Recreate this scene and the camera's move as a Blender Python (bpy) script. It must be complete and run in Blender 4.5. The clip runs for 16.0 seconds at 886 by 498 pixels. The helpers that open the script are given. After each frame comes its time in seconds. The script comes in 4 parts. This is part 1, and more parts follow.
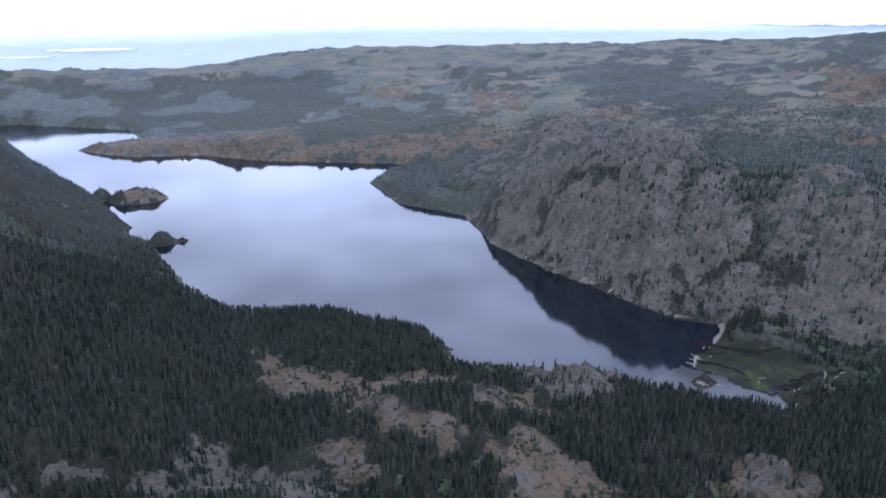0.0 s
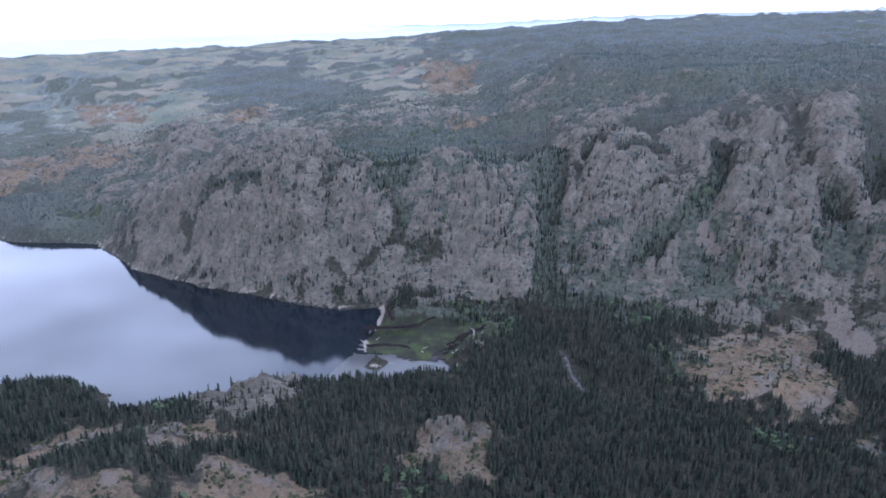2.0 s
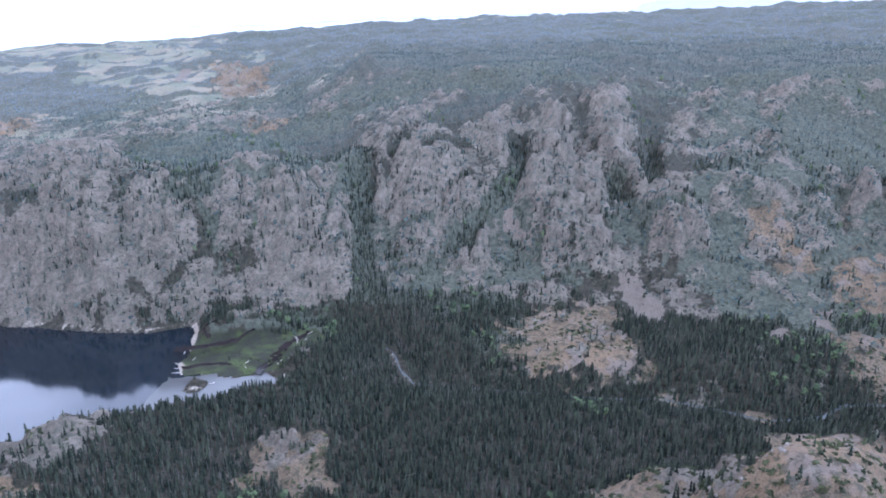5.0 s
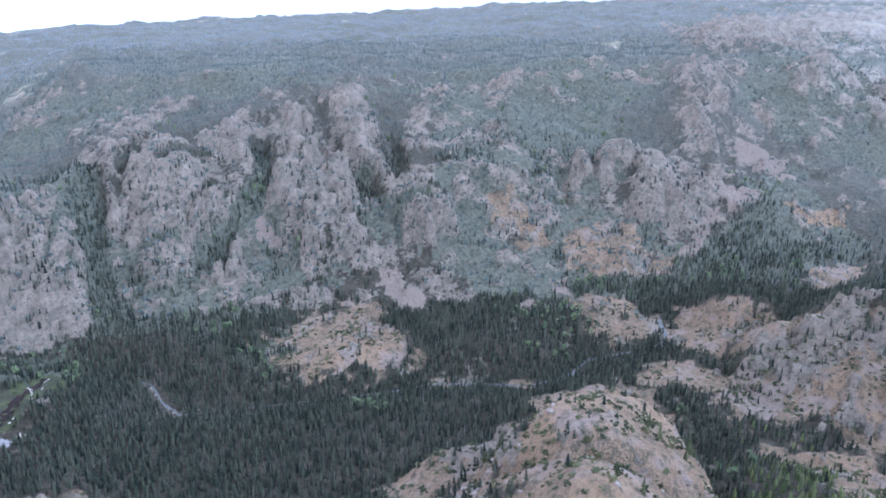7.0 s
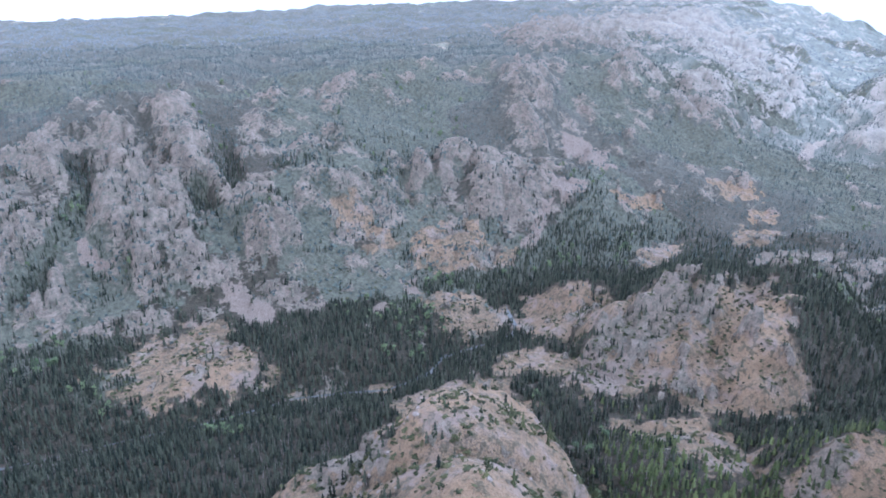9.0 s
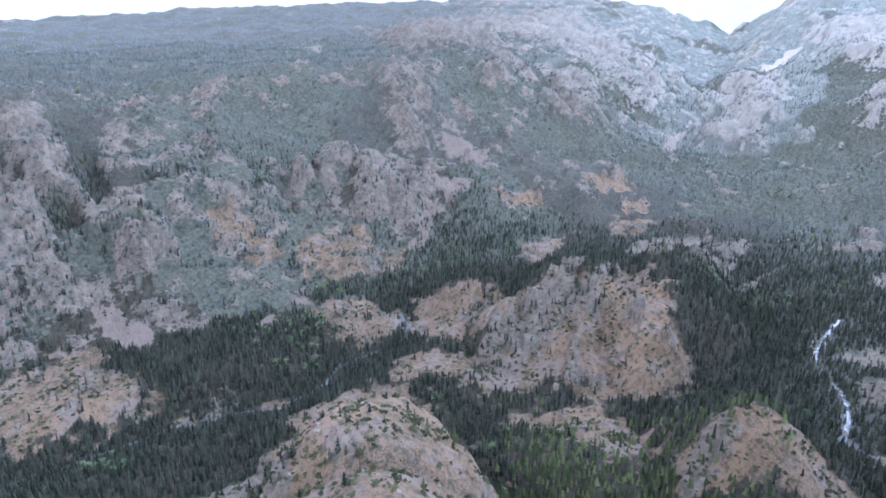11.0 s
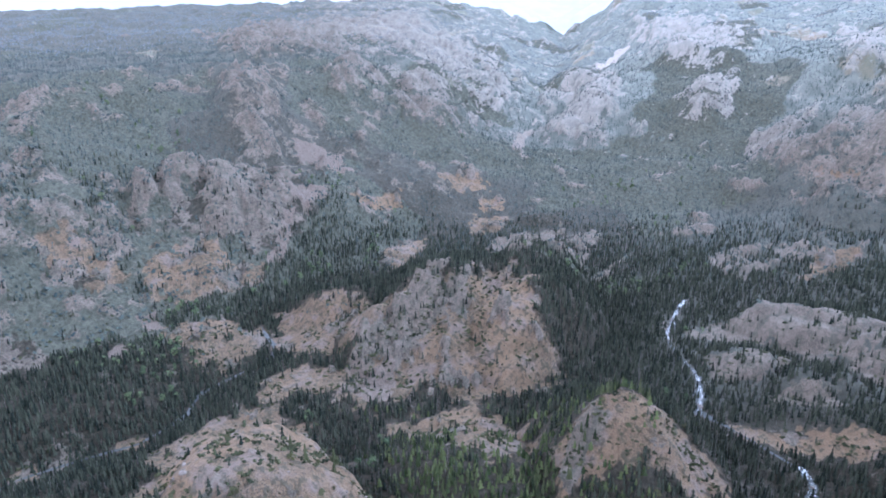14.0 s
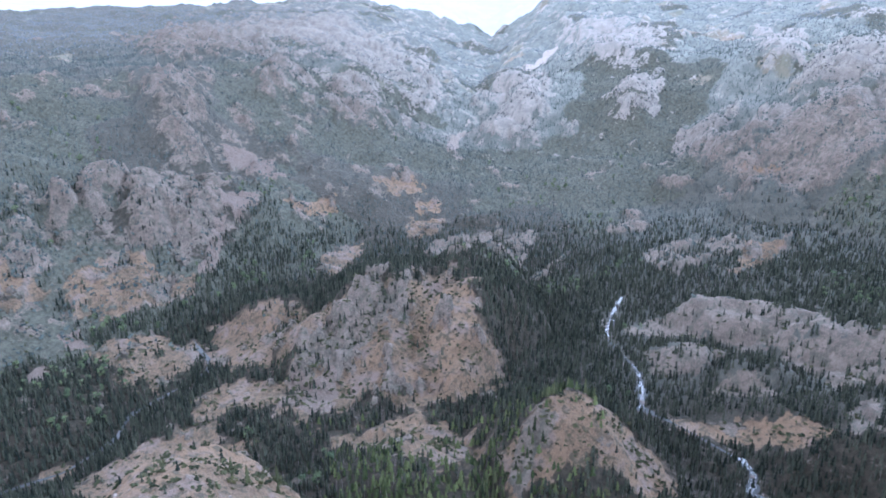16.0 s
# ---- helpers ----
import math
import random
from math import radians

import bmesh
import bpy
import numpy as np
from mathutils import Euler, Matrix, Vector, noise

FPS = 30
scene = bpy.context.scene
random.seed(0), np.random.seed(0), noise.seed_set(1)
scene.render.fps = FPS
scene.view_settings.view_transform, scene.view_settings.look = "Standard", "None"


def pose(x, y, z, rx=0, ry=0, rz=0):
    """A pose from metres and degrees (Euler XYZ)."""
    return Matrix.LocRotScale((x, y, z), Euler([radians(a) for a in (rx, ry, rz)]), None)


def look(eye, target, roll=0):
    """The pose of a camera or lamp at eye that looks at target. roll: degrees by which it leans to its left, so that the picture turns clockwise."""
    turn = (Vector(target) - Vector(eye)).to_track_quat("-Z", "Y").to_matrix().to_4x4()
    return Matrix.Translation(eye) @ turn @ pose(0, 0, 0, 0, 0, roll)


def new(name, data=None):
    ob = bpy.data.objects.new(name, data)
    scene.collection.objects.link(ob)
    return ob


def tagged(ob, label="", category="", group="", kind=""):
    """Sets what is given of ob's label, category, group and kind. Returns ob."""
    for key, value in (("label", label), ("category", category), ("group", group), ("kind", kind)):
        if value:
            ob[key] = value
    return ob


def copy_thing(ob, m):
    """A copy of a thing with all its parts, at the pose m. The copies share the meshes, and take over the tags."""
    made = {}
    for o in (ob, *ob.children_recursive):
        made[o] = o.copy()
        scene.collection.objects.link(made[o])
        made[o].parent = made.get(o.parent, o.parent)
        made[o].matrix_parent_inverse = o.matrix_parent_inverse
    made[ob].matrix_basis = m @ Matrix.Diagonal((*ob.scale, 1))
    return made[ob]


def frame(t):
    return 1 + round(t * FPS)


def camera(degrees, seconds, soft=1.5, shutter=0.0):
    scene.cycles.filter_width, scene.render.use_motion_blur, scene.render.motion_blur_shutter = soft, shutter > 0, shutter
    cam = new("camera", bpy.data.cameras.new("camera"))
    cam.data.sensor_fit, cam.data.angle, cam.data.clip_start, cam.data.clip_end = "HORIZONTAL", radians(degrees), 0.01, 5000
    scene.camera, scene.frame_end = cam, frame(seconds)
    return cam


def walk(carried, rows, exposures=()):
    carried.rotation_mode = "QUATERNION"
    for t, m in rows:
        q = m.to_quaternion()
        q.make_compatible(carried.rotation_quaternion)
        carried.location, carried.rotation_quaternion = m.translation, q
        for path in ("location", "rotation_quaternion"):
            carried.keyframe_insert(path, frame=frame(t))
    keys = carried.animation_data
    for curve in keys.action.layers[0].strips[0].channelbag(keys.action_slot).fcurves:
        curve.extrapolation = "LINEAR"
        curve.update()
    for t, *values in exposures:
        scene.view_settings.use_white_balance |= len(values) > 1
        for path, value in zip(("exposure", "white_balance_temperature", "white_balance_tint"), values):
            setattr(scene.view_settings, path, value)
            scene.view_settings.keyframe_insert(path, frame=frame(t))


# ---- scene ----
cam = camera(63.80, 16.0, soft=1.8)
# seconds, place of the drone, heading (clockwise from +y), tilt, roll
PATH = [
    (0.0, (0.1, 0.0, 250.0), 5.05, -19.32, -0.03),
    (0.5, (0.6, 0.9, 249.6), 9.87, -19.24, 0.12),
    (1.0, (0.9, 2.4, 248.9), 21.41, -19.12, -0.10),
    (1.5, (-0.8, 5.3, 248.8), 31.92, -19.13, -0.15),
    (2.0, (-2.3, 8.0, 248.7), 34.34, -19.14, -0.18),
    (2.5, (-2.1, 9.3, 248.2), 34.14, -19.10, -0.23),
    (3.0, (-2.1, 11.0, 248.8), 34.31, -19.17, -0.22),
    (3.2, (-2.2, 11.4, 248.7), 34.32, -19.18, -0.20),
    (5.3, (-5.2, 16.9, 246.6), 54.25, -19.08, 0.11),
    (5.5, (-5.2, 17.6, 246.6), 56.53, -19.09, 0.11),
    (6.0, (-5.0, 19.4, 246.3), 62.15, -19.03, 0.12),
    (6.5, (-4.1, 21.2, 246.0), 67.17, -19.00, 0.09),
    (7.0, (-3.4, 22.6, 246.0), 71.46, -18.96, 0.04),
    (7.5, (-2.2, 23.8, 245.6), 75.29, -18.89, 0.02),
    (8.0, (-1.4, 25.0, 245.9), 78.46, -18.88, -0.01),
    (8.5, (-0.4, 26.3, 245.8), 81.61, -18.84, -0.02),
    (9.0, (1.0, 27.3, 245.5), 84.71, -18.79, -0.06),
    (11.3, (8.3, 31.2, 244.6), 95.79, -18.64, -0.24),
    (11.5, (8.9, 31.3, 244.7), 96.62, -18.64, -0.21),
    (12.0, (10.3, 31.8, 245.0), 98.89, -18.63, -0.28),
    (12.5, (12.2, 32.7, 244.9), 101.96, -18.59, -0.28),
    (13.0, (13.8, 32.5, 245.0), 103.28, -18.59, -0.38),
    (13.5, (15.7, 32.9, 245.0), 105.32, -18.58, -0.41),
    (14.0, (17.4, 33.2, 244.8), 106.51, -18.55, -0.38),
    (14.5, (19.4, 33.4, 245.1), 106.89, -18.56, -0.36),
    (15.0, (21.2, 33.4, 245.1), 107.16, -18.53, -0.33),
    (15.5, (23.0, 33.0, 244.7), 109.53, -18.48, -0.39),
    (16.0, (25.1, 33.7, 244.3), 112.02, -18.44, -0.39),
]


def heading(place, az, tilt, roll):
    a, e = radians(az), radians(tilt)
    way = Vector((math.sin(a) * math.cos(e), math.cos(a) * math.cos(e), math.sin(e)))
    return look(place, Vector(place) + way * 100, roll)


# the drone's camera opens up a little as it turns away from the lake: seconds, stops, kelvin, tint
EXPOSURES = [(0.0, -0.14, 3990, 9), (1.0, 0.0, 3980, 9), (2.0, 0.36, 3980, 9), (3.0, 0.50, 3980, 9), (6.0, 1.12, 3980, 9), (9.0, 1.24, 3990, 9), (11.3, 1.14, 4000, 9), (16.0, 1.1, 4000, 9)]
walk(cam, [(t, heading(p, a, e, r)) for t, p, a, e, r in PATH], EXPOSURES)

# ---- sky and sun ----
SUN_EL, SUN_AZ = 43.0, 168.0
world = bpy.data.worlds.new("overcast_sky")
scene.world = world
world.use_nodes = True
wn, wl = world.node_tree.nodes, world.node_tree.links
wn.clear()
w_out = wn.new("ShaderNodeOutputWorld")
w_bg = wn.new("ShaderNodeBackground")
w_sky = wn.new("ShaderNodeTexSky")
w_sky.sky_type, w_sky.sun_disc = "NISHITA", False
w_sky.sun_elevation, w_sky.sun_rotation = radians(SUN_EL), radians(SUN_AZ)
w_sky.altitude, w_sky.air_density, w_sky.dust_density = 2300, 1.0, 2.5
# broken cloud cover, soft and white-grey, over the clear sky
w_co = wn.new("ShaderNodeTexCoord")
w_map = wn.new("ShaderNodeMapping")
w_map.inputs["Scale"].default_value = (1.0, 1.0, 3.2)
w_noise = wn.new("ShaderNodeTexNoise")
w_noise.inputs["Scale"].default_value, w_noise.inputs["Detail"].default_value = 3.2, 5
w_ramp = wn.new("ShaderNodeValToRGB")
w_ramp.color_ramp.elements[0].position, w_ramp.color_ramp.elements[0].color = 0.34, (0.97, 0.97, 0.97, 1)
w_ramp.color_ramp.elements[1].position, w_ramp.color_ramp.elements[1].color = 0.60, (1.0, 1.0, 1.0, 1)
w_cloud = wn.new("ShaderNodeRGB")
w_cloud.outputs[0].default_value = (29.4, 22.8, 18.8, 1)
w_mix = wn.new("ShaderNodeMixRGB")
wl.new(w_co.outputs["Generated"], w_map.inputs["Vector"])
wl.new(w_map.outputs[0], w_noise.inputs["Vector"])
wl.new(w_noise.outputs["Fac"], w_ramp.inputs["Fac"])
wl.new(w_ramp.outputs[0], w_mix.inputs["Fac"])
wl.new(w_sky.outputs[0], w_mix.inputs["Color1"])
# soft bright and dull streaks in the cloud
w_map2 = wn.new("ShaderNodeMapping")
w_map2.inputs["Scale"].default_value = (1.0, 1.0, 4.5)
w_noise2 = wn.new("ShaderNodeTexNoise")
w_noise2.inputs["Scale"].default_value, w_noise2.inputs["Detail"].default_value = 4.2, 4
w_streak = wn.new("ShaderNodeMapRange")
w_streak.inputs["From Min"].default_value, w_streak.inputs["From Max"].default_value = 0.35, 0.65
w_streak.inputs["To Min"].default_value, w_streak.inputs["To Max"].default_value = 0.62, 1.18
w_lit = wn.new("ShaderNodeVectorMath")
w_lit.operation = "SCALE"
wl.new(w_co.outputs["Generated"], w_map2.inputs["Vector"])
wl.new(w_map2.outputs[0], w_noise2.inputs["Vector"])
wl.new(w_noise2.outputs["Fac"], w_streak.inputs["Value"])
wl.new(w_cloud.outputs[0], w_lit.inputs[0])
wl.new(w_streak.outputs[0], w_lit.inputs["Scale"])
wl.new(w_lit.outputs[0], w_mix.inputs["Color2"])
# brighter towards the hazy horizon, greyer overhead
w_sep = wn.new("ShaderNodeSeparateXYZ")
w_fall = wn.new("ShaderNodeMapRange")
w_fall.interpolation_type = "SMOOTHSTEP"
w_fall.inputs["From Min"].default_value, w_fall.inputs["From Max"].default_value = 0.56, 0.94
w_fall.inputs["To Min"].default_value, w_fall.inputs["To Max"].default_value = 1.40, 0.18
w_dim = wn.new("ShaderNodeVectorMath")
w_dim.operation = "SCALE"
wl.new(w_co.outputs["Generated"], w_sep.inputs[0])
wl.new(w_sep.outputs["Z"], w_fall.inputs["Value"])
wl.new(w_mix.outputs[0], w_dim.inputs[0])
wl.new(w_fall.outputs[0], w_dim.inputs["Scale"])
wl.new(w_dim.outputs[0], w_bg.inputs["Color"])
w_bg.inputs["Strength"].default_value = 0.09
wl.new(w_bg.outputs[0], w_out.inputs["Surface"])

sun = new("sun", bpy.data.lights.new("sun", "SUN"))
sun.data.energy, sun.data.angle, sun.data.color = 1.5, radians(12), (1.0, 0.95, 0.88)
_a, _e = radians(SUN_AZ), radians(SUN_EL)
sun.matrix_world = look((0, 0, 900), (-math.sin(_a) * math.cos(_e) * 100, -math.cos(_a) * math.cos(_e) * 100, 900 - math.sin(_e) * 100))

# ---- materials ----
def material(name, roughness=0.9, specular=0.3):
    m = bpy.data.materials.new(name)
    m.use_nodes = True
    b = m.node_tree.nodes["Principled BSDF"]
    b.inputs["Roughness"].default_value = roughness
    b.inputs["Specular IOR Level"].default_value = specular
    return m, m.node_tree.nodes, m.node_tree.links, b


def value(nodes, links, op, a, b=None, clamp=False):
    n = nodes.new("ShaderNodeMath")
    n.operation, n.use_clamp = op, clamp
    for k, v in enumerate((a, b)):
        if v is None:
            continue
        if isinstance(v, (int, float)):
            n.inputs[k].default_value = v
        else:
            links.new(v, n.inputs[k])
    return n.outputs[0]


def noise_at(nodes, links, vec, scale, detail=4.0, rough=0.55, kind="noise"):
    n = nodes.new("ShaderNodeTexNoise")
    n.inputs["Scale"].default_value, n.inputs["Detail"].default_value, n.inputs["Roughness"].default_value = scale, detail, rough
    links.new(vec, n.inputs["Vector"])
    return n.outputs["Fac"]


def blend(nodes, links, fac, a, b):
    n = nodes.new("ShaderNodeMixRGB")
    for k, v in enumerate((fac, a, b)):
        if isinstance(v, tuple):
            n.inputs[k].default_value = (*v, 1)
        elif isinstance(v, (int, float)):
            n.inputs[k].default_value = v
        else:
            links.new(v, n.inputs[k])
    return n.outputs[0]


def two_tone(nodes, links, fac, a, b, lo=0.35, hi=0.65):
    n = nodes.new("ShaderNodeValToRGB")
    e = n.color_ramp.elements
    e[0].position, e[0].color, e[1].position, e[1].color = lo, (*a, 1), hi, (*b, 1)
    links.new(fac, n.inputs["Fac"])
    return n.outputs[0]


def place_of(nodes):
    return nodes.new("ShaderNodeNewGeometry").outputs["Position"]


def ground_material():
    m, n, l, b = material("mountain_ground", 0.95, 0.15)
    pos = place_of(n)
    big, mid, small, tiny = (noise_at(n, l, pos, s, 5, 0.6) for s in (0.012, 0.06, 0.28, 1.3))
    covers = []
    for name in ("cover_a", "cover_b", "cover_c"):
        at = n.new("ShaderNodeAttribute")
        at.attribute_name = name
        sep = n.new("ShaderNodeSeparateColor")
        l.new(at.outputs["Color"], sep.inputs[0])
        covers += list(sep.outputs)[:3]
    rock, grass, shrub, marsh, sand, scree, hazed_sage, pale, crack = covers

    def broken(mask, amount=0.7, lo=0.38, hi=0.62):
        jag = value(n, l, "ADD", value(n, l, "MULTIPLY", value(n, l, "SUBTRACT", mid, 0.5), amount), value(n, l, "MULTIPLY", value(n, l, "SUBTRACT", small, 0.5), amount))
        s = value(n, l, "ADD", mask, jag)
        r = n.new("ShaderNodeMapRange")
        r.inputs["From Min"].default_value, r.inputs["From Max"].default_value = lo, hi
        l.new(s, r.inputs["Value"])
        return r.outputs[0]

    litter = two_tone(n, l, small, (0.024, 0.022, 0.015), (0.050, 0.043, 0.029))
    # far litter blends to a lighter grey-green, painted haze
    hazed_litter = two_tone(n, l, mid, (0.128, 0.142, 0.120), (0.195, 0.202, 0.168))
    litter = blend(n, l, value(n, l, "MULTIPLY", pale, 0.75), litter, hazed_litter)
    scrub = two_tone(n, l, small, (0.046, 0.048, 0.034), (0.084, 0.084, 0.060))
    dry = two_tone(n, l, mid, (0.100, 0.074, 0.045), (0.178, 0.131, 0.079))
    dry = blend(n, l, two_tone(n, l, tiny, (0.0, 0.0, 0.0), (0.8, 0.8, 0.8), 0.46, 0.58), dry, (0.062, 0.050, 0.034))
    dry = blend(n, l, two_tone(n, l, big, (0.0, 0.0, 0.0), (0.6, 0.6, 0.6), 0.46, 0.60), dry, (0.174, 0.122, 0.071))
    dry = blend(n, l, two_tone(n, l, mid, (0.0, 0.0, 0.0), (0.9, 0.9, 0.9), 0.52, 0.62), dry, (0.135, 0.108, 0.086))
    dry = blend(n, l, two_tone(n, l, small, (0.0, 0.0, 0.0), (0.85, 0.85, 0.85), 0.50, 0.62), dry, (0.055, 0.050, 0.031))
    granite = two_tone(n, l, mid, (0.080, 0.068, 0.051), (0.148, 0.126, 0.096))
    granite = blend(n, l, two_tone(n, l, small, (0.0, 0.0, 0.0), (0.68, 0.68, 0.68), 0.48, 0.60), granite, (0.064, 0.055, 0.042))
    spots = noise_at(n, l, pos, 0.16, 3, 0.7)
    granite = blend(n, l, two_tone(n, l, spots, (0.0, 0.0, 0.0), (0.6, 0.6, 0.6), 0.5, 0.66), granite, (0.062, 0.064, 0.043))
    granite = blend(n, l, two_tone(n, l, tiny, (0.0, 0.0, 0.0), (0.45, 0.45, 0.45), 0.5, 0.66), granite, (0.21, 0.172, 0.138))
    # lighter granite for far ground, its haze put into the colour
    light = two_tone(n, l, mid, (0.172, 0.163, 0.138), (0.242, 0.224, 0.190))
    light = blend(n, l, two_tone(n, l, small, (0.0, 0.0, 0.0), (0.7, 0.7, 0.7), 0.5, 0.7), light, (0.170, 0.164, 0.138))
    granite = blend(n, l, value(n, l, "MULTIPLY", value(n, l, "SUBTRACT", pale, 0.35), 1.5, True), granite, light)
    granite = blend(n, l, value(n, l, "MULTIPLY", broken(crack, 0.9, 0.2, 0.75), 0.58), granite, (0.066, 0.064, 0.048))
    # tan-green heath, lightened to stand in for haze on far slopes
    hazed_heath = two_tone(n, l, big, (0.100, 0.108, 0.074), (0.172, 0.140, 0.098))
    hazed_heath = blend(n, l, two_tone(n, l, small, (0.0, 0.0, 0.0), (0.6, 0.6, 0.6), 0.48, 0.66), hazed_heath, (0.088, 0.098, 0.070))
    rubble = two_tone(n, l, tiny, (0.082, 0.067, 0.052), (0.155, 0.127, 0.098))
    # far rubble lightened for haze as well
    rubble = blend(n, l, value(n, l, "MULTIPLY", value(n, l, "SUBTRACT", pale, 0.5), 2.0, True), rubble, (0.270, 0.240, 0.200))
    green = two_tone(n, l, mid, (0.030, 0.030, 0.020), (0.060, 0.070, 0.024), 0.45, 0.62)
    green = blend(n, l, two_tone(n, l, small, (0.0, 0.0, 0.0), (0.8, 0.8, 0.8), 0.5, 0.62), green, (0.034, 0.036, 0.020))
    shingle = two_tone(n, l, small, (0.20, 0.16, 0.12), (0.36, 0.31, 0.25))
    c = blend(n, l, broken(shrub, 0.9), litter, scrub)
    c = blend(n, l, broken(hazed_sage, 0.8), c, hazed_heath)
    c = blend(n, l, broken(grass, 0.8), c, dry)
    c = blend(n, l, broken(rock, 1.9, 0.40, 0.56), c, granite)
    c = blend(n, l, broken(scree, 0.5), c, rubble)
    c = blend(n, l, broken(marsh, 0.4), c, green)
    c = blend(n, l, broken(sand, 0.8), c, shingle)
    l.new(c, b.inputs["Base Color"])
    bump = n.new("ShaderNodeBump")
    bump.inputs["Strength"].default_value, bump.inputs["Distance"].default_value = 0.95, 2.9
    h = value(n, l, "ADD", value(n, l, "MULTIPLY", small, 1.0), value(n, l, "MULTIPLY", tiny, 0.45))
    h = value(n, l, "ADD", h, value(n, l, "MULTIPLY", mid, 2.2))
    h = value(n, l, "MULTIPLY", h, value(n, l, "SUBTRACT", 1.0, value(n, l, "MULTIPLY", value(n, l, "MAXIMUM", pale, hazed_sage), 0.6)))
    l.new(h, bump.inputs["Height"])
    l.new(bump.outputs[0], b.inputs["Normal"])
    return m


def water_material(name, deep, rough=0.05, ripple=0.02, gloss=0.5):
    m, n, l, b = material(name, rough, gloss)
    b.inputs["IOR"].default_value = 1.333
    pos = place_of(n)
    l.new(two_tone(n, l, noise_at(n, l, pos, 0.01), deep, tuple(1.5 * v for v in deep)), b.inputs["Base Color"])
    bump = n.new("ShaderNodeBump")
    bump.inputs["Strength"].default_value, bump.inputs["Distance"].default_value = ripple, 0.4
    l.new(noise_at(n, l, pos, 0.35, 3), bump.inputs["Height"])
    l.new(bump.outputs[0], b.inputs["Normal"])
    return m


def foliage_material(name, dark, light, single=False):
    """Needles or leaves: each tree its own tone, by the tint that its crown carries."""
    m, n, l, b = material(name, 0.9, 0.12)
    if single:
        tone = n.new("ShaderNodeObjectInfo").outputs["Random"]
    else:
        at = n.new("ShaderNodeAttribute")
        at.attribute_name = "tint"
        tone = at.outputs["Fac"]
    pos = place_of(n)
    f = value(n, l, "ADD", value(n, l, "MULTIPLY", tone, 0.7), value(n, l, "MULTIPLY", noise_at(n, l, pos, 1.1, 3), 0.3))
    l.new(two_tone(n, l, f, dark, light, 0.15, 0.9), b.inputs["Base Color"])
    return m


def plain(name, a, b_, scale, roughness=0.85, bump=0.4):
    m, n, l, b = material(name, roughness, 0.25)
    pos = place_of(n)
    f = noise_at(n, l, pos, scale, 6, 0.65)
    l.new(two_tone(n, l, f, a, b_), b.inputs["Base Color"])
    bp = n.new("ShaderNodeBump")
    bp.inputs["Strength"].default_value, bp.inputs["Distance"].default_value = bump, 0.15
    l.new(f, bp.inputs["Height"])
    l.new(bp.outputs[0], b.inputs["Normal"])
    return m


M_GROUND = ground_material()
M_LAKE = water_material("lake_water", (0.006, 0.008, 0.011), 0.07, 0.02, 0.62)
M_STREAM = water_material("stream_water", (0.034, 0.036, 0.034), 0.3, 0.3, 0.25)
M_NEEDLES = foliage_material("conifer_needles", (0.008, 0.011, 0.008), (0.050, 0.053, 0.034))
# slope and far needles are paler: haze put into their colour
M_SLOPE_HAZED = foliage_material("hazed_slope_needles", (0.030, 0.039, 0.037), (0.080, 0.091, 0.076))
M_FARPINE_HAZED = foliage_material("hazed_far_needles", (0.090, 0.104, 0.108), (0.122, 0.137, 0.134))
M_NEEDLES_NEAR = foliage_material("near_conifer_needles", (0.014, 0.019, 0.009), (0.068, 0.074, 0.032), True)
M_YOUNG = foliage_material("young_pine_needles", (0.022, 0.031, 0.011), (0.092, 0.104, 0.038))
M_BUSH_NEAR = foliage_material("juniper_leaves", (0.016, 0.021, 0.009), (0.075, 0.075, 0.030), True)
M_LEAVES = foliage_material("aspen_leaves", (0.040, 0.054, 0.026), (0.088, 0.104, 0.048))
M_BRUSH = foliage_material("sagebrush_leaves", (0.016, 0.020, 0.010), (0.060, 0.061, 0.028))
M_BARK = plain("grey_bark", (0.11, 0.085, 0.065), (0.20, 0.165, 0.13), 3.0)
M_DEAD = plain("weathered_dead_wood", (0.080, 0.068, 0.058), (0.165, 0.145, 0.128), 2.0)
M_DRIFT = plain("bleached_driftwood", (0.26, 0.23, 0.20), (0.44, 0.40, 0.35), 1.5)
M_BOULDER = plain("granite_boulder", (0.085, 0.072, 0.058), (0.17, 0.146, 0.120), 0.6, 0.9, 0.8)
M_FOAM = plain("white_water", (0.40, 0.42, 0.43), (0.80, 0.82, 0.83), 0.8, 0.6, 0.8)
M_SALT = plain("pale_lake_flat", (0.70, 0.72, 0.75), (0.80, 0.82, 0.84), 0.01, 0.6, 0.0)


